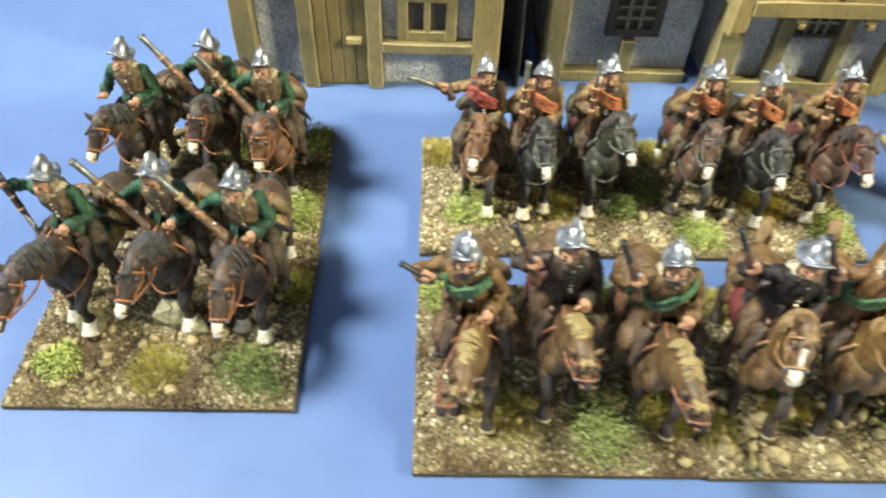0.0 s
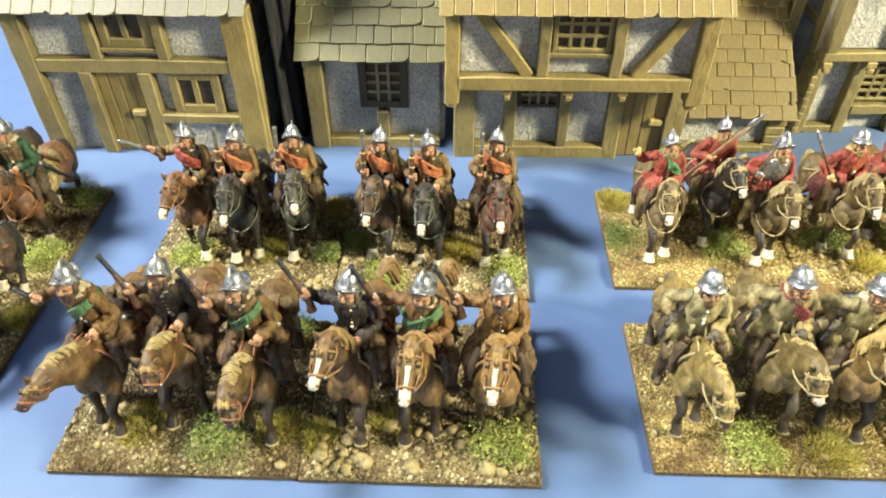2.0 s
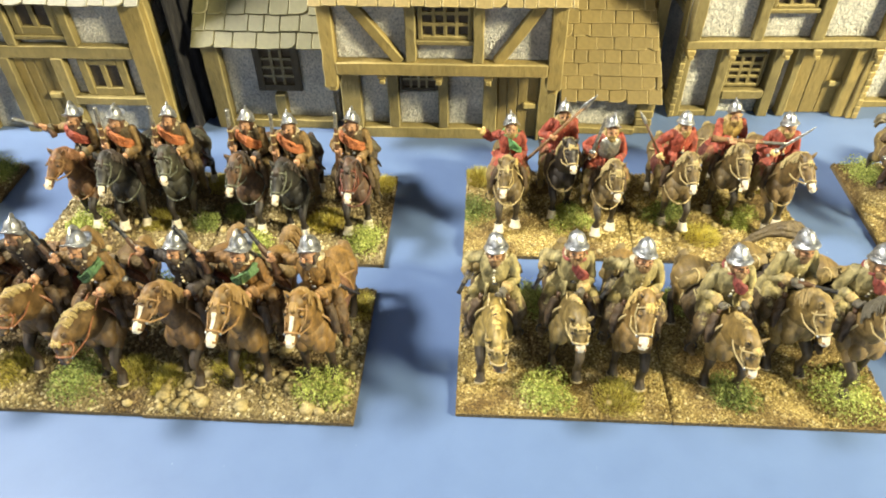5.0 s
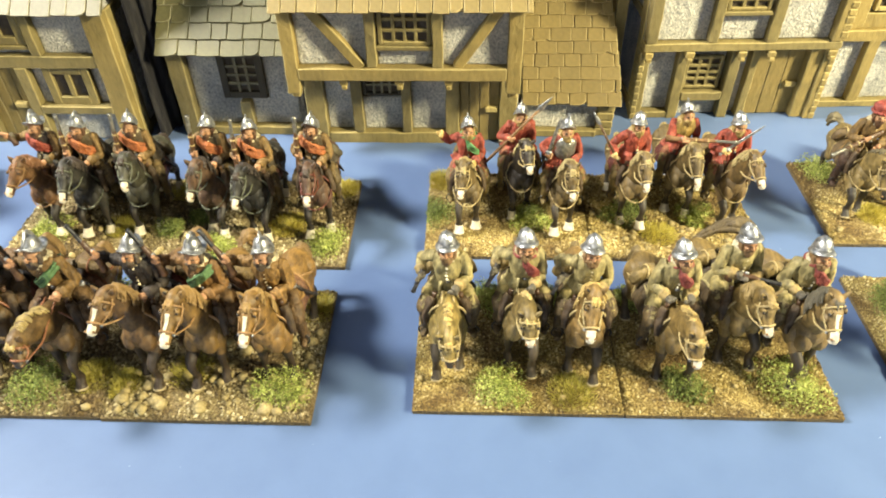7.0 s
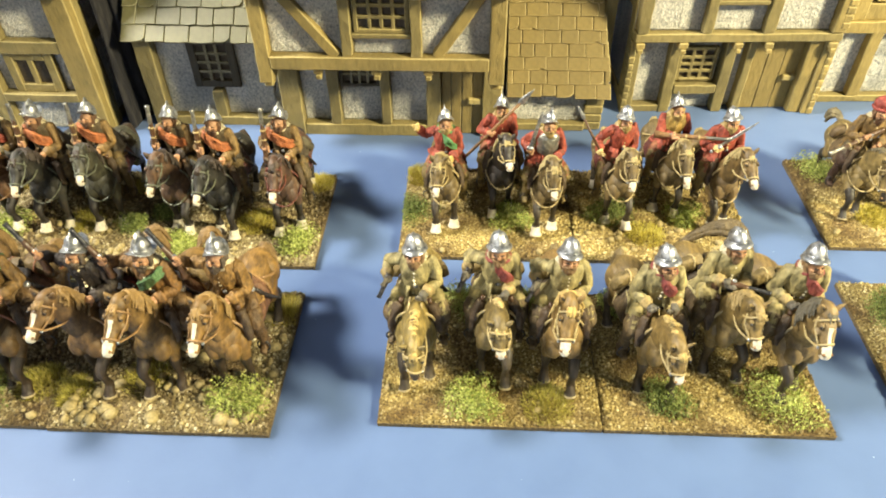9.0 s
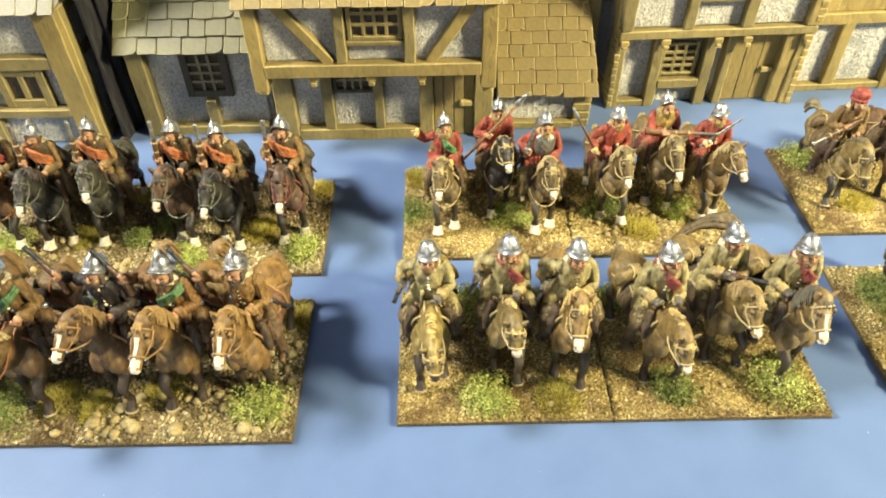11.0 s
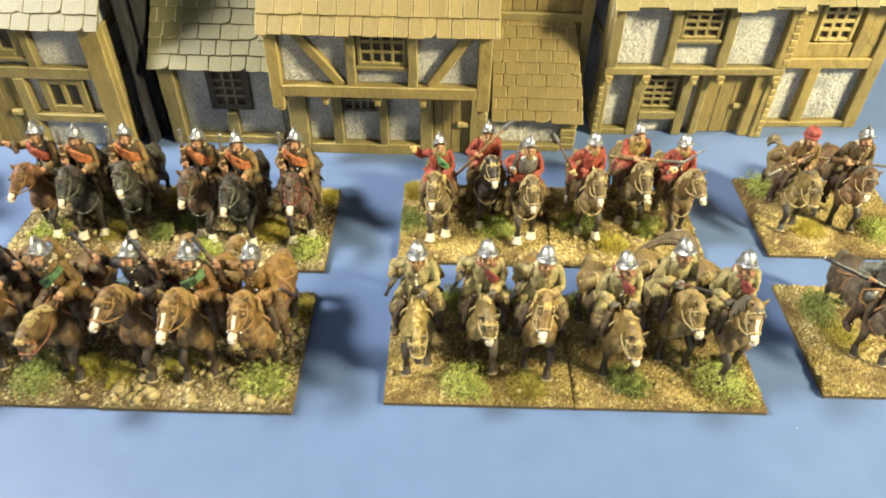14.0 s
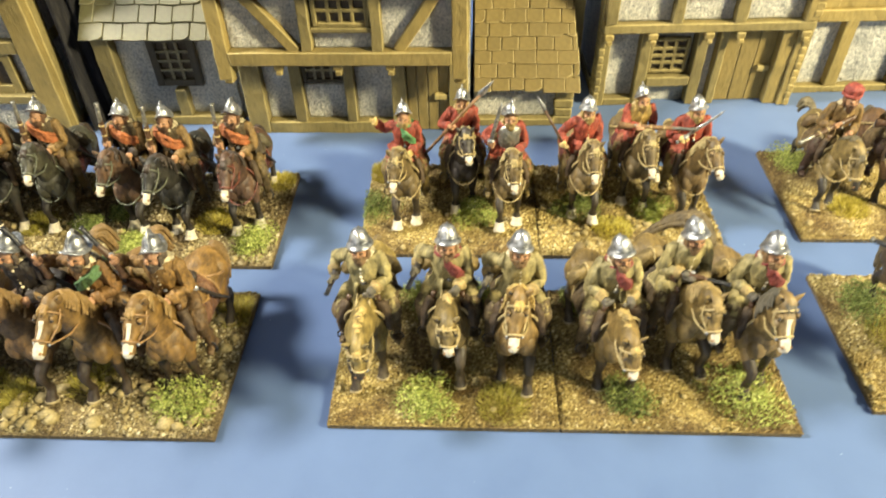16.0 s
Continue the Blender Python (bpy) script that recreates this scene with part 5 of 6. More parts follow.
def rider(s, f, rnd):
    """The seated figure over the horse, a plain painted shape."""
    kind = f.get("cloth", "cloth")
    cloth, legs = coat(f["coat"], kind), coat(f.get("legs", f["coat"]), kind)
    sleeve = coat(f.get("sleeve", f["coat"]), kind)
    lean = f.get("lean", 0.0)
    turn = Matrix.Rotation(radians(f.get("twist", 0) + rnd.uniform(-7, 7)), 3, "Z")

    def body(x, y, z):
        k = max(0.0, (z - 28) / 20)
        v = turn @ Vector((x, y, 0))
        return Vector((v.x + f.get("sway", 0) * k, v.y - lean * k, z))
    # seat, torso, collar
    s.loft([body(0, 1.6, 26.5), body(0, 1.3, 29), body(0, 0.8, 31.8), body(0, 0.4, 34)], [(4.9, 4.4), (4.8, 4.2), (4.3, 3.6), (3.8, 3.1)], cloth, 30, smooth=4)
    s.loft([body(0, 0.5, 32), body(0, 0.2, 35.5), body(0, 0, 39.4), body(0, 0.2, 42.2), body(0, 0.4, 43.6), body(0, 0.4, 44.6)],
           [(3.9, 3.2), (4.3, 3.6), (5.0, 3.8), (4.9, 3.3), (3.2, 2.7), (1.8, 1.8)], coat(f.get("chest", f["coat"]), kind), 32, smooth=5)
    # coat skirts, open before the saddle, with a rolled hem
    long = f.get("skirt", 8.0)
    for e in (-1, 1):
        grid, hem = [], []
        for j in range(17):
            th = radians(-68 + 158 * j / 16)
            row = []
            for i in range(8):
                q = i / 7
                r = 1.0 + 0.11 * q * math.sin(5.0 * th + e + 0.37 * (s.seed % 17)) + 0.05 * q * math.sin(11 * th + s.seed)
                row.append(body(e * (3.9 + 3.1 * q ** 0.8) * math.cos(th) * r + e * 0.2, 0.7 + (3.5 + 4.6 * q) * math.sin(th) * r, 33.4 - long * q ** 1.1))
            grid.append(row)
            hem.append(row[-1])
        s.surface(grid, cloth)
        s.loft(hem, [0.42] * len(hem), cloth, 6, smooth=1)
        s.loft([g for g in grid[0]], [0.38] * 8, cloth, 6, smooth=1)
    s.loft([body(0, 0.5, 33.0), body(0, 0.5, 34.2)], [(4.15, 3.5), (4.15, 3.5)], BLACK, 20, smooth=1)
    s.ball(body(0.4, -3.3, 33.6), (0.8, 0.4, 0.7), STEEL, 8, 5)
    if f.get("plate"):
        s.loft([body(0, -0.3, 33.8), body(0, -0.8, 37.5), body(0, -0.4, 41.5), body(0, 0, 43)], [(4.2, 3.5), (4.55, 3.95), (4.7, 3.7), (2.8, 2.6)], GUNMETAL, 20, smooth=4)
    collar = coat(f.get("collar", "cbbd9a"))
    s.loft([body(0, 0.2, 42.9), body(0, 0.15, 43.7), body(0, 0.1, 44.5)], [(3.9, 3.5), (3.2, 2.9), (2.2, 2.1)], collar, 18, smooth=2)
    if not f.get("plate"):
        for k in range(5):
            s.ball(body(0.15, -3.75 + 0.08 * k, 35.2 + 1.6 * k), 0.32, collar, 6, 4)
    head(s, f, body(0, -0.9, 46.0), rnd)
    # legs, boots with wide tops
    boot = coat(f.get("boot", "4a3220"))
    for e in (-1, 1):
        kx = 7.7 + rnd.uniform(-0.3, 0.3)
        s.loft([(e * 3.2, 1.2, 28.6), (e * 5.8, -1.6, 28.0), (e * kx, -5.6, 24.6), (e * kx, -5.0, 21.8)], [2.2, 2.35, 2.05, 1.65], legs, 18, smooth=6)
        s.loft([(e * 6.4, -3.2, 26.4), (e * kx, -5.4, 23.8), (e * kx, -4.8, 21.6), (e * (kx + 0.1), -3.4, 16.5), (e * (kx + 0.1), -2.8, 12.2)], [(2.95, 2.8), (2.7, 2.6), (2.0, 2.0), (1.75, 1.8), (1.4, 1.5)], boot, 16, smooth=5)
        s.loft([(e * (kx + 0.1), -1.4, 11.4), (e * (kx + 0.3), -3.8, 11.2), (e * (kx + 0.8), -6.6, 10.8)], [(1.3, 1.4), (1.45, 1.25), (0.95, 0.75)], boot, 10, smooth=3)
        ring = [Vector((e * (kx + 0.4) + 2.0 * math.cos(a), -4.4, 11.8 + 2.2 * math.sin(a))) for a in np.linspace(0, 2 * math.pi, 12, endpoint=False)]
        s.loft(ring, [0.28] * 12, IRON, 5, closed=True)
        s.loft([(e * kx, -5.2, 24.2), (e * (kx + 0.5), -4.6, 18), (e * (kx + 0.4), -4.4, 13.8)], [0.3] * 3, BROWN, 5)
    # arms
    for e, key in ((-1, "right"), (1, "left")):
        spec = f.get(key) or {"hand": (2.2 * e, -7.5, 33.5)}
        sh = body(e * 4.9, 0.3, 41.6)
        hand = Vector(spec["hand"]) + Vector((rnd.uniform(-0.5, 0.5), rnd.uniform(-0.5, 0.5), rnd.uniform(-0.6, 0.6)))
        d = hand - sh
        if d.length > 15.0:
            hand = sh + d * (15.0 / d.length)
        el = elbow(sh, hand, 7.6, 7.2, (e * 0.8, 0.9, -0.9))
        s.ball(sh + Vector((-e * 0.3, 0, -0.1)), (2.0, 2.0, 2.0), sleeve, 14, 10)
        s.loft([sh, sh.lerp(el, 0.5), el, el.lerp(hand, 0.45), el.lerp(hand, 0.82)], [1.7, 1.85, 1.62, 1.55, 1.25], sleeve, 18, smooth=7, wrinkle=0.05)
        cuff = coat(f.get("cuff", f["coat"]), kind)
        s.loft([el.lerp(hand, 0.60), el.lerp(hand, 0.72), el.lerp(hand, 0.88)], [2.0, 1.8, 1.4], cuff, 14, smooth=2)
        glove = coat(f["glove"]) if f.get("glove") else SKIN
        u = (hand - el).normalized()
        s.ball(hand, (1.35, 1.4, 1.25), glove, 10, 8)
        grip = Vector(spec["aim"]).normalized() if spec.get("weapon") else Vector((0.9 * e, 0, -0.3)).normalized()
        across = grip.cross(u).normalized() if grip.cross(u).length > 0.1 else u.orthogonal()
        for k in range(4):
            b = hand + grip * (0.75 * (k - 1.5)) + u * 0.7
            s.loft([b + across * 0.3, b + u * 0.75 + across * 0.9, b + u * 0.3 + across * 1.5], [0.42, 0.45, 0.35], glove, 6)
        if spec.get("weapon"):
            weapon(s, spec["weapon"], hand, spec["aim"], rnd, spec.get("barrel", IRON))
    # sash with uneven pleats, or a cross belt
    if f.get("sash"):
        m = coat(f["sash"])
        e = f.get("sash_side", 1)
        wide, slant = f.get("sash_wide", 1.3), f.get("sash_slant", 0.72)
        for k in range(5):
            o = wide * (k - 2) / 2 + rnd.uniform(-0.12, 0.12)
            tilt = slant + rnd.uniform(-0.09, 0.09)
            ring = []
            for a in np.linspace(0, 2 * math.pi, 26, endpoint=False):
                x, y = 5.05 * math.cos(a), 4.15 * math.sin(a)
                z = f.get("sash_z", 37.6) + o * (1.0 - 0.35 * abs(math.cos(a))) + e * tilt * x
                over = max(0.0, z - 41.0) * 0.25
                ring.append(body(x * (1 - 0.12 * over), y * (1 - 0.1 * over), min(z, 42.6)))
            s.loft(ring, [(0.42 + 0.12 * rnd.random(), 0.55 * wide ** 0.5 + 0.1)] * 26, m, 7, side=(0, 0, 1), closed=True)
        if f.get("knot"):
            c = body(e * -4.6, 2.0, 34.2)
            s.ball(c, (1.5, 1.4, 1.3), m, 10, 7)
            for k in (-1, 1):
                s.loft([c, c + Vector((-e * (1.6 + 0.5 * k), 1.6 + k, -2.5)), c + Vector((-e * 1.8, 2.4 + 1.6 * k, -6.5))], [0.9, 1.3, 0.7], m, 10, smooth=3, folds=(4, 0.12))
    elif f.get("belt"):
        ring = [body(5.1 * math.cos(a), -0.1 + 4.1 * math.sin(a), min(42.4, 38.2 - 0.8 * 5.0 * math.cos(a))) for a in np.linspace(0, 2 * math.pi, 24, endpoint=False)]
        s.loft(ring, [(0.35, 0.7)] * 24, TAN, 7, side=(0, 0, 1), closed=True)
    if f.get("scarf"):
        m, e = coat(f["scarf"]), 1
        ring = [body(3.4 * math.cos(a), 0.1 + 3.2 * math.sin(a), 43.0 + 0.25 * math.sin(3 * a)) for a in np.linspace(0, 2 * math.pi, 20, endpoint=False)]
        s.loft(ring, [0.6] * 20, m, 7, closed=True)
        for k in range(4):
            o = 0.7 * (k - 1.5)
            fall = [body(-e * 0.6 + o * 0.3, -3.2, 42.8), body(e * 0.6 + o * 0.4, -4.4, 40.2 + 0.8 * o * e), body(e * 2.4 + o * 0.5, -4.7, 38.0 + 0.9 * o * e), body(e * 4.6, -3.6, 36.4 + 0.7 * o * e)]
            s.loft(fall, [0.4, 0.6, 0.7, 0.4], m, 8, smooth=4)
    if f.get("cloak"):
        grid = []
        for i in range(10):
            q = i / 9
            row = []
            for a in np.linspace(-0.35, math.pi + 0.35, 25):
                r = 1.0 + 0.09 * q * math.sin(a * 7) + 0.04 * math.sin(a * 13 + s.seed)
                row.append(body((4.6 + 3.2 * q) * math.cos(a) * r, 0.8 + (2.8 + 8.5 * q) * math.sin(a) * r, 42.5 - 13.5 * q))
            grid.append(row)
        s.surface(grid, coat(f["cloak"]))
        s.loft(grid[-1], [0.4] * 25, coat(f["cloak"]), 6, smooth=1)
    if not f.get("shield"):
        s.loft([(6.0, 2.5, 29), (8.2, 6, 23), (8.8, 12, 16)], [0.75, 0.7, 0.4], BLACK, 8, smooth=3)
        s.ball((5.6, 1.2, 30.4), (1.3, 1.1, 1.2), STEEL, 8, 6)
    if f.get("shield"):
        c = Vector((-7.5, -6.5, 31))
        rim = [c + Vector((x, y, z)) for x, y, z in ((-4.2, 0.5, 3.2), (0, -0.7, 4.4), (4.0, 0.4, 3.2), (3.4, 0.2, -2.2), (0, -0.5, -5.0), (-3.6, 0.4, -2.2))]
        s.loft(rim, [0.5] * 6, TAN, 7, closed=True)
        o = len(s.verts)
        s.verts += [c + Vector((0, -1.3, 0)), c + Vector((0, 0.8, 0))] + rim
        for k in range(6):
            a, b = o + 2 + k, o + 2 + (k + 1) % 6
            s.faces += [(o, a, b), (o + 1, b, a)]
            s.index += [s.slot(GUNMETAL), s.slot(WOOD)]


def figure(f, at, yaw, seed, label):
    rnd = random.Random(seed)
    s = Sculpt(seed)
    horse(s, f, rnd)
    rider(s, f, rnd)
    return s.finish("mounted_figure", at, yaw, label, f.get("size", 1.0))

# ---- the bases in their rows ----
# tufts: x, y on the base in mm, kind (g green bush, d dark bush, m olive grass, s straw grass), radius
make_base(-190, 74, 77.8, 62.5, 1, [(18, 19, "g", 5), (49, 24, "m", 6), (72, 21, "d", 4.5), (6, 52, "s", 6), (70, 52, "m", 6)], stony=0.6)
make_base(-112, 74, 77, 62.5, 2, [(19, 9, "g", 5), (48, 26, "s", 6.5), (68, 12, "g", 5.5), (70, 54, "s", 5.5), (5, 30, "d", 4), (12, 54, "m", 5)])
make_base(-190, -5.5, 79, 65.5, 3, [(25, 17, "m", 7), (50, 12, "d", 6), (70, 17, "m", 6), (8, 58, "g", 5), (66, 62, "g", 5.5)], stony=0.3)
make_base(-111, -6, 75, 65, 4, [(27, 21, "m", 6), (62, 12, "g", 6.5), (18, 58, "m", 6), (70, 54, "s", 6), (4, 14, "m", 5)], stony=1.0)
make_base(-0.8, 0, 74.8, 62, 5, [(31, 9, "g", 6), (57, 8.5, "m", 6.5), (27, 55, "g", 5.5), (50, 56, "g", 5)], stony=0.1)
make_base(74.3, 0, 75.7, 62, 6, [(24, 11, "d", 5.5), (59, 12, "g", 6.5), (12, 55, "g", 4)], rocks=((66, 24, 4),), stony=0.1)
make_base(-1, 82, 74, 62, 7, [(5, 27, "d", 6), (49, 23, "g", 5.5), (7, 54, "s", 6), (70, 52, "m", 5)], stony=0.2)
make_base(73.3, 82, 75, 62, 8, [(31, 15, "s", 6), (49, 27, "g", 5), (16, 27, "d", 6), (68, 53, "m", 5)], stony=0.35)
make_base(181, 93.5, 76, 63, 9, [(11, 54, "g", 5.5), (25, 19, "s", 6), (60, 18, "g", 6)], stony=0.15)
make_base(175.5, 9, 76, 63, 10, [(18, 47, "d", 6), (19, 31, "m", 7), (62, 20, "g", 5)], stony=0.15)
make_base(-306, 13, 82, 63.5, 11, [(41, 12, "m", 6), (70, 12, "d", 6), (78, 44, "m", 5), (11, 13, "g", 4)], rocks=((17, 26, 5), (41, 31, 6), (47, 27, 4)), stony=0.6)
make_base(-303, 76.7, 77.8, 63.2, 12, [(69, 12, "g", 5.5), (72, 54, "d", 5.5), (44, 48, "g", 5)], stony=0.3)

# ---- the mounted figures ----
DARKSTRAP = paint("grey_green_strap", "5d6050", rough=0.45)
BROWNSTRAP = paint("brown_strap", "8c6c44", rough=0.45)
REDDISH = paint("russet_strap", "7d5034", rough=0.45)
REDSTRAP = paint("red_strap", "6b3a2c", rough=0.45)
UP = {"hand": (-6.2, -5.6, 36.5), "weapon": "carbine", "aim": (0.02, 0.16, 1)}
REIN = {"hand": (2.4, -7.5, 33.5)}
LOOSE = [(0, 24, 25), (0, 27.5, 23), (0.5, 28.5, 15), (0, 27.5, 7)]
RAISED = [(0, 24, 25.5), (0.8, 26.5, 27.8), (2.5, 29.0, 27.5), (4.5, 30.0, 21)]


def unit(rows, common, label, z=2.8):
    for k, (x, y, yaw, own, note) in enumerate(rows):
        f = dict(common)
        f.update(own)
        ob = figure(f, (x, y, z), yaw, 100 + int(abs(x)) * 3 + k, label % note)
        ob["group"] = common["group"]


# orange sashes
unit([
    (-169, 109, -4, {"horse": "69492a", "mane": "6e4726", "poll": (-0.5, -17.5, 38.5), "nose": (-2.5, -28, 30), "coat": "5b5138", "chest": "32271e", "sash": "8a3824", "sash_side": -1,
                     "right": {"hand": (-13.5, -3, 42.5), "weapon": "pistol", "aim": (-1, -0.15, 0.42), "barrel": GUNMETAL}, "cloak": None, "face": -15, "strap": TAN}, "aiming a pistol, chestnut horse"),
    (-150, 108, 0, {"horse": "2c2a25", "poll": (-0.5, -18, 38.5), "nose": (0, -29, 29)}, "carbine shouldered, black horse"),
    (-128, 110, 4, {"horse": "413f30", "poll": (1, -18, 40.5), "nose": (2.5, -28.5, 33), "lift": -1}, "carbine shouldered, dark grey horse"),
    (-94, 108.5, -3, {"horse": "5c4430", "poll": (-1, -17, 38), "nose": (-2.5, -26, 27.5), "coat": "34281f", "cloak": "3a2f25"}, "dark cloak, brown horse"),
    (-75, 106, 0, {"horse": "2a2822", "poll": (-1, -19, 38), "nose": (-2, -30, 29), "lift": 1}, "carbine shouldered, black horse"),
    (-49, 109, 2, {"horse": "573f2e", "poll": (0, -19, 38), "nose": (0, -30, 28.5), "strap": REDSTRAP}, "on a red-strapped bay horse"),
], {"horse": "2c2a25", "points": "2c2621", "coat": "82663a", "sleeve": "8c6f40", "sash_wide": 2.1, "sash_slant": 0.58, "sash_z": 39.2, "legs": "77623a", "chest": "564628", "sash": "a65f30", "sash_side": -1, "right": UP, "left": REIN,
    "strap": DARKSTRAP, "cloak": "4b402f", "saddle": "5a2a22", "roll": "48402a", "boot": "5b4b2c", "face": -4, "size": 1.03, "group": "riders with orange sashes"},
    "painted figure with orange sash, %s")

# brown coats
PISTOL = {"hand": (-10.0, -3.5, 43.0), "weapon": "pistol", "aim": (-0.42, 0.1, 0.9)}
PISTOL_UP = {"hand": (-12.0, -3.0, 43.5), "weapon": "pistol", "aim": (-0.48, 0.05, 0.9)}
unit([
    (-174, 26.5, 0, {"horse": "654b27", "hogged": True, "white_nose": False, "strap": REDDISH, "sway": -3.0, "poll": (-4, -25, 33.5), "nose": (-8.5, -29.5, 29), "coat": "765828", "sash": "4f7044", "knot": True, "twist": -12, "right": {"hand": (-12.0, -4.0, 42.5), "weapon": "short_pistol", "aim": (-0.75, 0.0, 0.6)}}, "dun horse with hanging head"),
    (-150, 30, 0, {"horse": "604826", "hogged": True, "white_nose": False, "strap": REDDISH, "sway": -1.5, "poll": (0.3, -22, 34.5), "nose": (1.2, -26.5, 29.5), "coat": "40311f", "sash": None, "saddle": "5a2620", "roll": "694c2a"}, "in a dark coat on a dun horse"),
    (-125, 25, 0, {"horse": "5f4826", "hogged": True, "white_nose": False, "strap": REDDISH, "sway": -2.0, "poll": (-0.5, -26.5, 33.5), "nose": (1.2, -31, 28.5), "coat": "72562a", "sash": "4f7044", "knot": True}, "green sash, dun horse"),
    (-94, 26, -8, {"horse": "684d29", "mane": "7d6238", "blaze": True, "poll": (-2, -16, 41), "nose": (-4, -25, 34), "coat": "2c2119", "sash": None, "chest": "241c16", "saddle": "6a2a26", "right": PISTOL_UP, "tail": RAISED}, "in a black coat on a bay horse"),
    (-72.5, 25.5, -6, {"horse": "765a2c", "mane": "876a3a", "blaze": True, "poll": (-0.5, -17, 42), "nose": (-0.8, -28.5, 34.5), "coat": "7c592c", "sash": "4f7044", "knot": True, "right": PISTOL_UP, "tail": RAISED}, "green sash, chestnut horse"),
    (-49.5, 26, -5, {"horse": "82622f", "mane": "886c3b", "blaze": True, "poll": (-0.2, -16, 40), "nose": (-0.8, -26, 32), "coat": "886632", "sash": None, "lift": 0, "right": PISTOL_UP, "roll": None}, "in a tan coat on a chestnut horse"),
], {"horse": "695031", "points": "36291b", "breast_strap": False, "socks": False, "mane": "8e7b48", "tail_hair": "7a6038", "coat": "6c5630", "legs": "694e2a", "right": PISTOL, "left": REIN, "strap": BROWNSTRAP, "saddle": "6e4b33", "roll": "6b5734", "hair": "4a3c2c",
    "sash_wide": 1.4, "sash_slant": 0.85, "boot": "5f4625", "face": -10, "lean": 1.5, "cloak": None, "size": 1.12, "group": "riders with pistols held out"},
    "painted figure with pistol, %s")

# buff coats
LOW = {"hand": (-8.8, -2.5, 36.0), "weapon": "short_pistol", "aim": (-0.35, -0.25, -0.75)}
ACROSS = {"hand": (-2.5, -6.5, 36.5), "weapon": "pistol", "aim": (0.75, -0.6, 0.05)}
unit([
    (11.5, 31.5, 0, {"horse": "8b7843", "mane": "b39a5c", "hogged": True, "poll": (0.8, -26.5, 32), "nose": (1.5, -30.5, 24), "white_nose": False, "blaze": False, "right": LOW}, "dun horse with lowered head"),
    (38, 33.5, 0, {"horse": "736239", "mane": "a8925c", "hogged": True, "poll": (0.3, -23, 36.5), "nose": (1, -28, 29), "scarf": "7c342e", "right": LOW}, "red scarf, grey-brown horse"),
    (60, 30.8, 0, {"horse": "84693a", "mane": "ac9254", "poll": (-1, -17.5, 43), "nose": (-2.5, -28, 34), "right": LOW}, "pale chestnut horse with white muzzle"),
    (89.5, 29, 12, {"horse": "7b6538", "mane": "a38c54", "hogged": True, "twist": -7, "poll": (-4.0, -24, 35.5), "nose": (-4.2, -29, 27), "scarf": "7c342e", "right": {"hand": (-4.5, -7, 34)}}, "red scarf, brown horse"),
    (113, 37.5, 15, {"horse": "7e693c", "mane": "8a7546", "twist": -11, "poll": (-2.5, -19.5, 38.5), "nose": (-3.5, -26.5, 29.5), "lift": 1, "tail_hair": "54462c", "tail_fat": 1.25, "tail": [(0, 24, 25), (8, 24, 29), (16.3, 19.5, 31.5), (21.5, 14, 22)]}, "dark horse with swinging tail"),
    (135, 31, 9, {"horse": "7e6840", "mane": "4c4637", "blaze": True, "twist": -9, "poll": (-4, -18, 43), "nose": (-6.5, -27, 35), "scarf": "7c342e", "lift": -1, "right": {"hand": (-5, -6, 34)}}, "red scarf, horse with blaze"),
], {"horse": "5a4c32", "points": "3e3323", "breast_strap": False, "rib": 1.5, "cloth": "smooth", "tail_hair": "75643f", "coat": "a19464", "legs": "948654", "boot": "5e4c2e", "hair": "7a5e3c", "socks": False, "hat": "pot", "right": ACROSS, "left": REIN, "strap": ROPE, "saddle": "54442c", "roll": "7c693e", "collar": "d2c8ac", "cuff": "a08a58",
    "sash_side": -1, "lean": 1.2, "cloak": None, "glove": "544e42", "size": 1.08, "group": "riders in buff coats"},
    "painted figure in buff coat, %s")

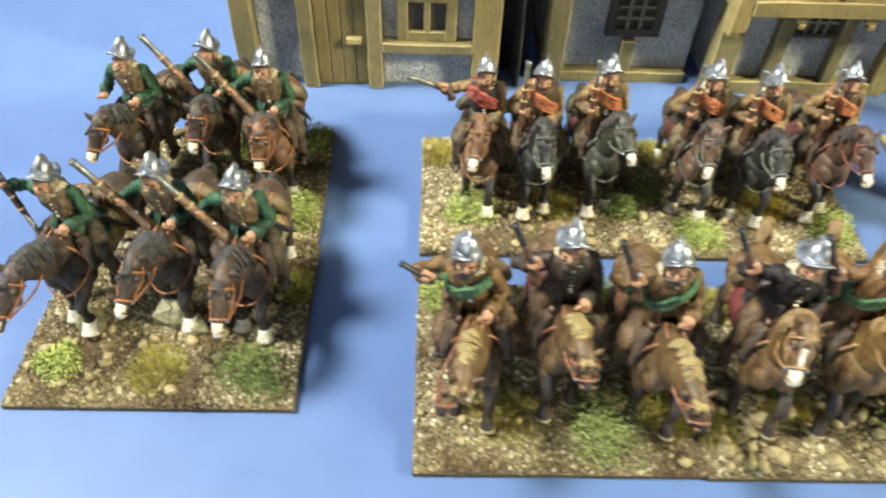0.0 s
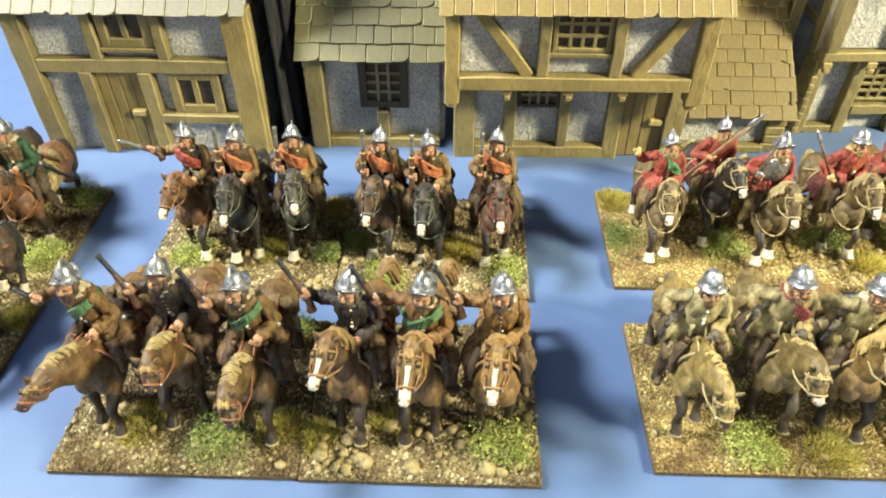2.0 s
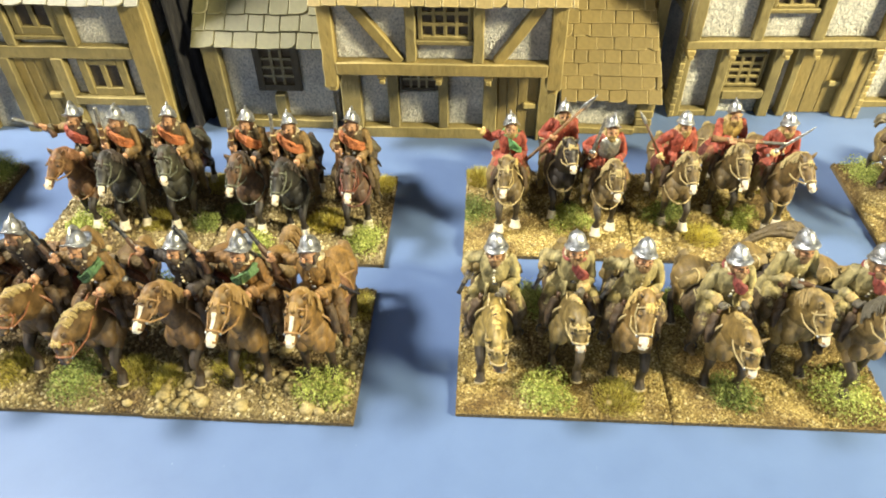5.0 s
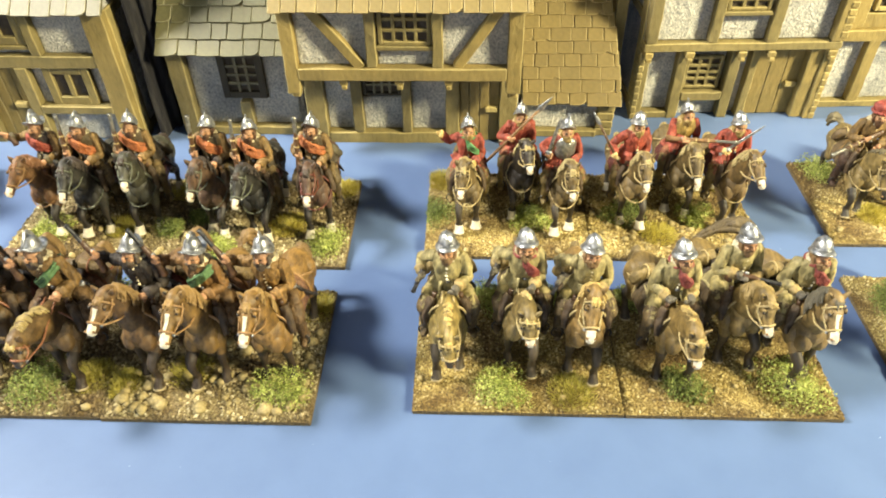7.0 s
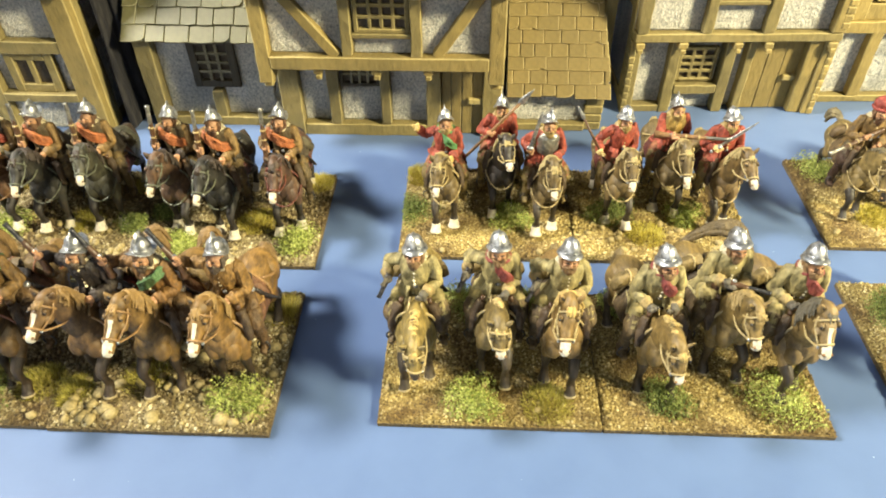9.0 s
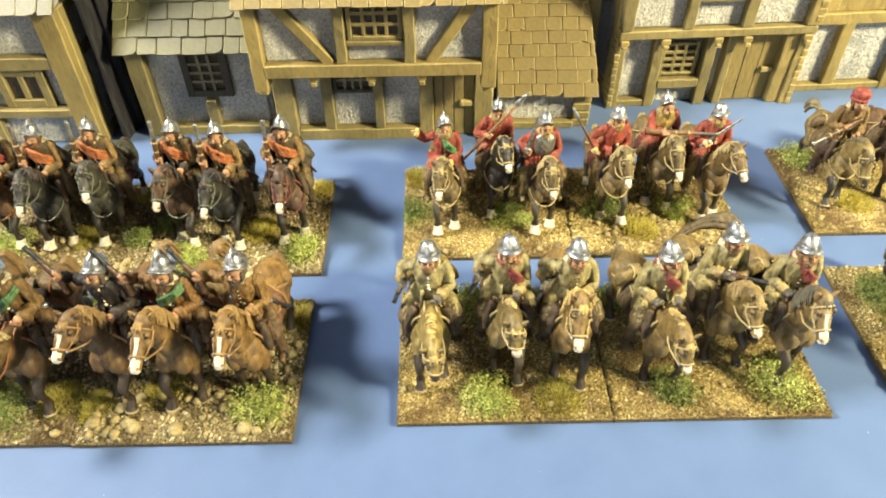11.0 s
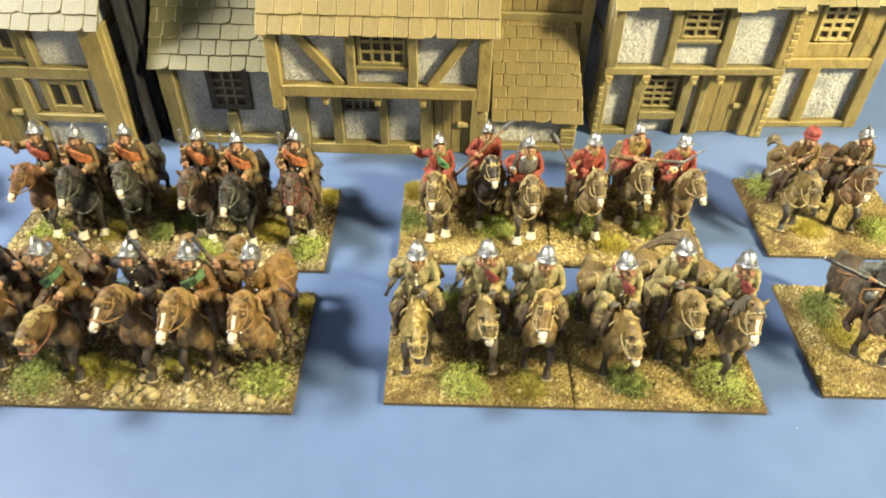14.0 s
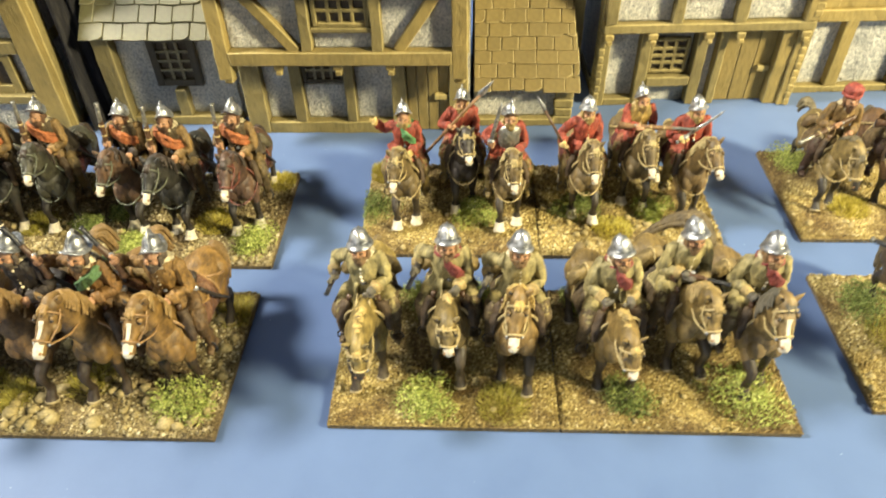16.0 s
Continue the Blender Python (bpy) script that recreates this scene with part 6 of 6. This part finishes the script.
# red coats
unit([
    (18, 112.5, 0, {"poll": (-2, -18, 38.5), "nose": (-3.0, -27, 28.5), "right": {"hand": (-11.5, 1, 42)}, "scarf": "4a7a48", "collar": "4a7a48", "glove": "c0a462", "lift": -1}, "green scarf and raised fist"),
    (41, 123.5, 4, {"horse": "322b25", "points": "2a2420", "poll": (0.5, -18, 41.5), "nose": (1.5, -27, 33.5), "right": {"hand": (-5.5, -4.5, 37.5), "weapon": "halberd", "aim": (0.58, -0.05, 0.72)}}, "slanting a halberd, black horse"),
    (60, 112, 2, {"poll": (0.5, -17.5, 38), "nose": (1, -26, 27.5), "plate": True, "right": {"hand": (-8, -4, 36.5), "weapon": "sword", "aim": (0.22, 0.0, 1)}, "lift": -1}, "in breastplate with a raised sword"),
    (91, 116.8, 4, {"horse": "6b5937", "poll": (0, -18, 39.5), "nose": (-0.5, -27.5, 30), "hat": "pot", "right": {"hand": (-9.5, -6.5, 35), "weapon": "spear", "aim": (-0.42, 0.1, 0.75)}, "glove": "c8b075"}, "holding a lance upright"),
    (114, 126, 2, {"horse": "6b5a38", "poll": (0.5, -19, 38.5), "nose": (1, -29, 27), "chest": "9b8040", "right": {"hand": (-2.5, -8.5, 38.5), "weapon": "musket", "aim": (1, -0.3, 0.10)}}, "yellow jerkin and levelled carbine"),
    (134, 117.5, 4, {"horse": "705a36", "poll": (1.5, -19, 41), "nose": (2.5, -30, 33.5), "hat": "pot", "right": {"hand": (-5, -6, 36), "weapon": "sword", "aim": (0.72, 0.0, 0.62)}, "glove": "c8b075"}, "drawn sword across chest"),
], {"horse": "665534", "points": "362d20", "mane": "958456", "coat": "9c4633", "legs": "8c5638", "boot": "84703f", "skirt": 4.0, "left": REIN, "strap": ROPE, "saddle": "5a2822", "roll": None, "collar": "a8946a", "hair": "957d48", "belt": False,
    "cloak": None, "face": 0, "size": 0.985, "group": "riders in red coats"},
    "painted figure in red coat, %s")

# green coats
MUSKET = {"hand": (-10.5, -5.0, 38.5), "weapon": "long_gun", "aim": (-0.52, 0.0, 0.82)}
unit([
    (-287, 115, -8, {"poll": (-2, -21, 35), "nose": (-4, -29, 26), "right": {"hand": (-8.5, -5, 33)}}, "leaning forward, unarmed"),
    (-261, 121, -2, {"poll": (-1, -20, 35), "nose": (-2.5, -28, 25.5), "right": MUSKET}, "carbine raised, dark horse"),
    (-241, 112, 0, {"horse": "6c492a", "mane": "2a2420", "poll": (0, -20, 35), "nose": (-0.5, -27, 25), "right": MUSKET}, "carbine across chestnut horse"),
    (-289, 56, -8, {"poll": (-1, -25, 34), "nose": (-3, -37, 25), "right": {"hand": (-14, -2, 42), "weapon": "carbine", "aim": (0.35, -0.2, -0.85)}}, "with one arm stretched out"),
    (-261, 58, -4, {"poll": (-1, -23, 35), "nose": (-3.5, -33, 26), "right": MUSKET}, "carbine raised above rocks"),
    (-238.5, 54, -2, {"horse": "4d3a26", "poll": (-0.5, -23, 34), "nose": (-1.5, -33, 24), "right": MUSKET}, "carbine across brown horse"),
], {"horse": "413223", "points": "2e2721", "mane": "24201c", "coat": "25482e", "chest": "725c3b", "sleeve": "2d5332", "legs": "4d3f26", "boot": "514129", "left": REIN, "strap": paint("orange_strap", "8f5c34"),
    "saddle": "a89362", "roll": "645330", "hair": "8a7655", "lean": 3.0, "cloak": None, "face": -8, "size": 1.05, "group": "riders in green coats"},
    "painted figure in green coat, %s")

# the last two bases, seen in part
unit([
    (196, 127, -4, {"horse": "826f43", "poll": (1, -22, 34), "nose": (2, -29, 21), "hat": "cap", "coat": "84683a", "hogged": True, "mane": "5c533c", "white_nose": False, "blaze": False, "roll": "5b482b",
                    "right": {"hand": (-4, -7.5, 36), "weapon": "carbine", "aim": (-0.85, -0.4, -0.25)}, "tail": [(0, 24, 25), (-1.5, 26.5, 27), (-3.5, 28, 27), (-5, 28.5, 24)]}, "red cap, grey-brown horse"),
    (223, 128, -2, {"horse": "694d31", "poll": (0, -19, 37), "nose": (-2, -26, 27), "coat": "6c5836", "right": {"hand": (-6, -7, 37), "weapon": "carbine", "aim": (1, -0.3, 0.08)}}, "levelling a carbine, bay horse"),
    (199, 41, 3, {"horse": "4f402f", "poll": (1, -21, 36), "nose": (2, -28, 26), "coat": "5b554a", "plate": True, "shield": True, "sleeve": "777771", "strap": TAN, "saddle": "5a4a38",
                   "right": {"hand": (-9, -3, 37), "weapon": "lance", "aim": (-0.85, 0.28, 0.30)}}, "grey armour, lance and shield"),
], {"horse": "74643f", "points": "332c22", "mane": "5a503c", "coat": "5b4c30", "legs": "605238", "left": REIN, "strap": ROPE, "saddle": "6a5638", "lean": 2.0, "cloak": None, "socks": False, "group": "riders on the far bases"},
    "painted mounted figure, %s")
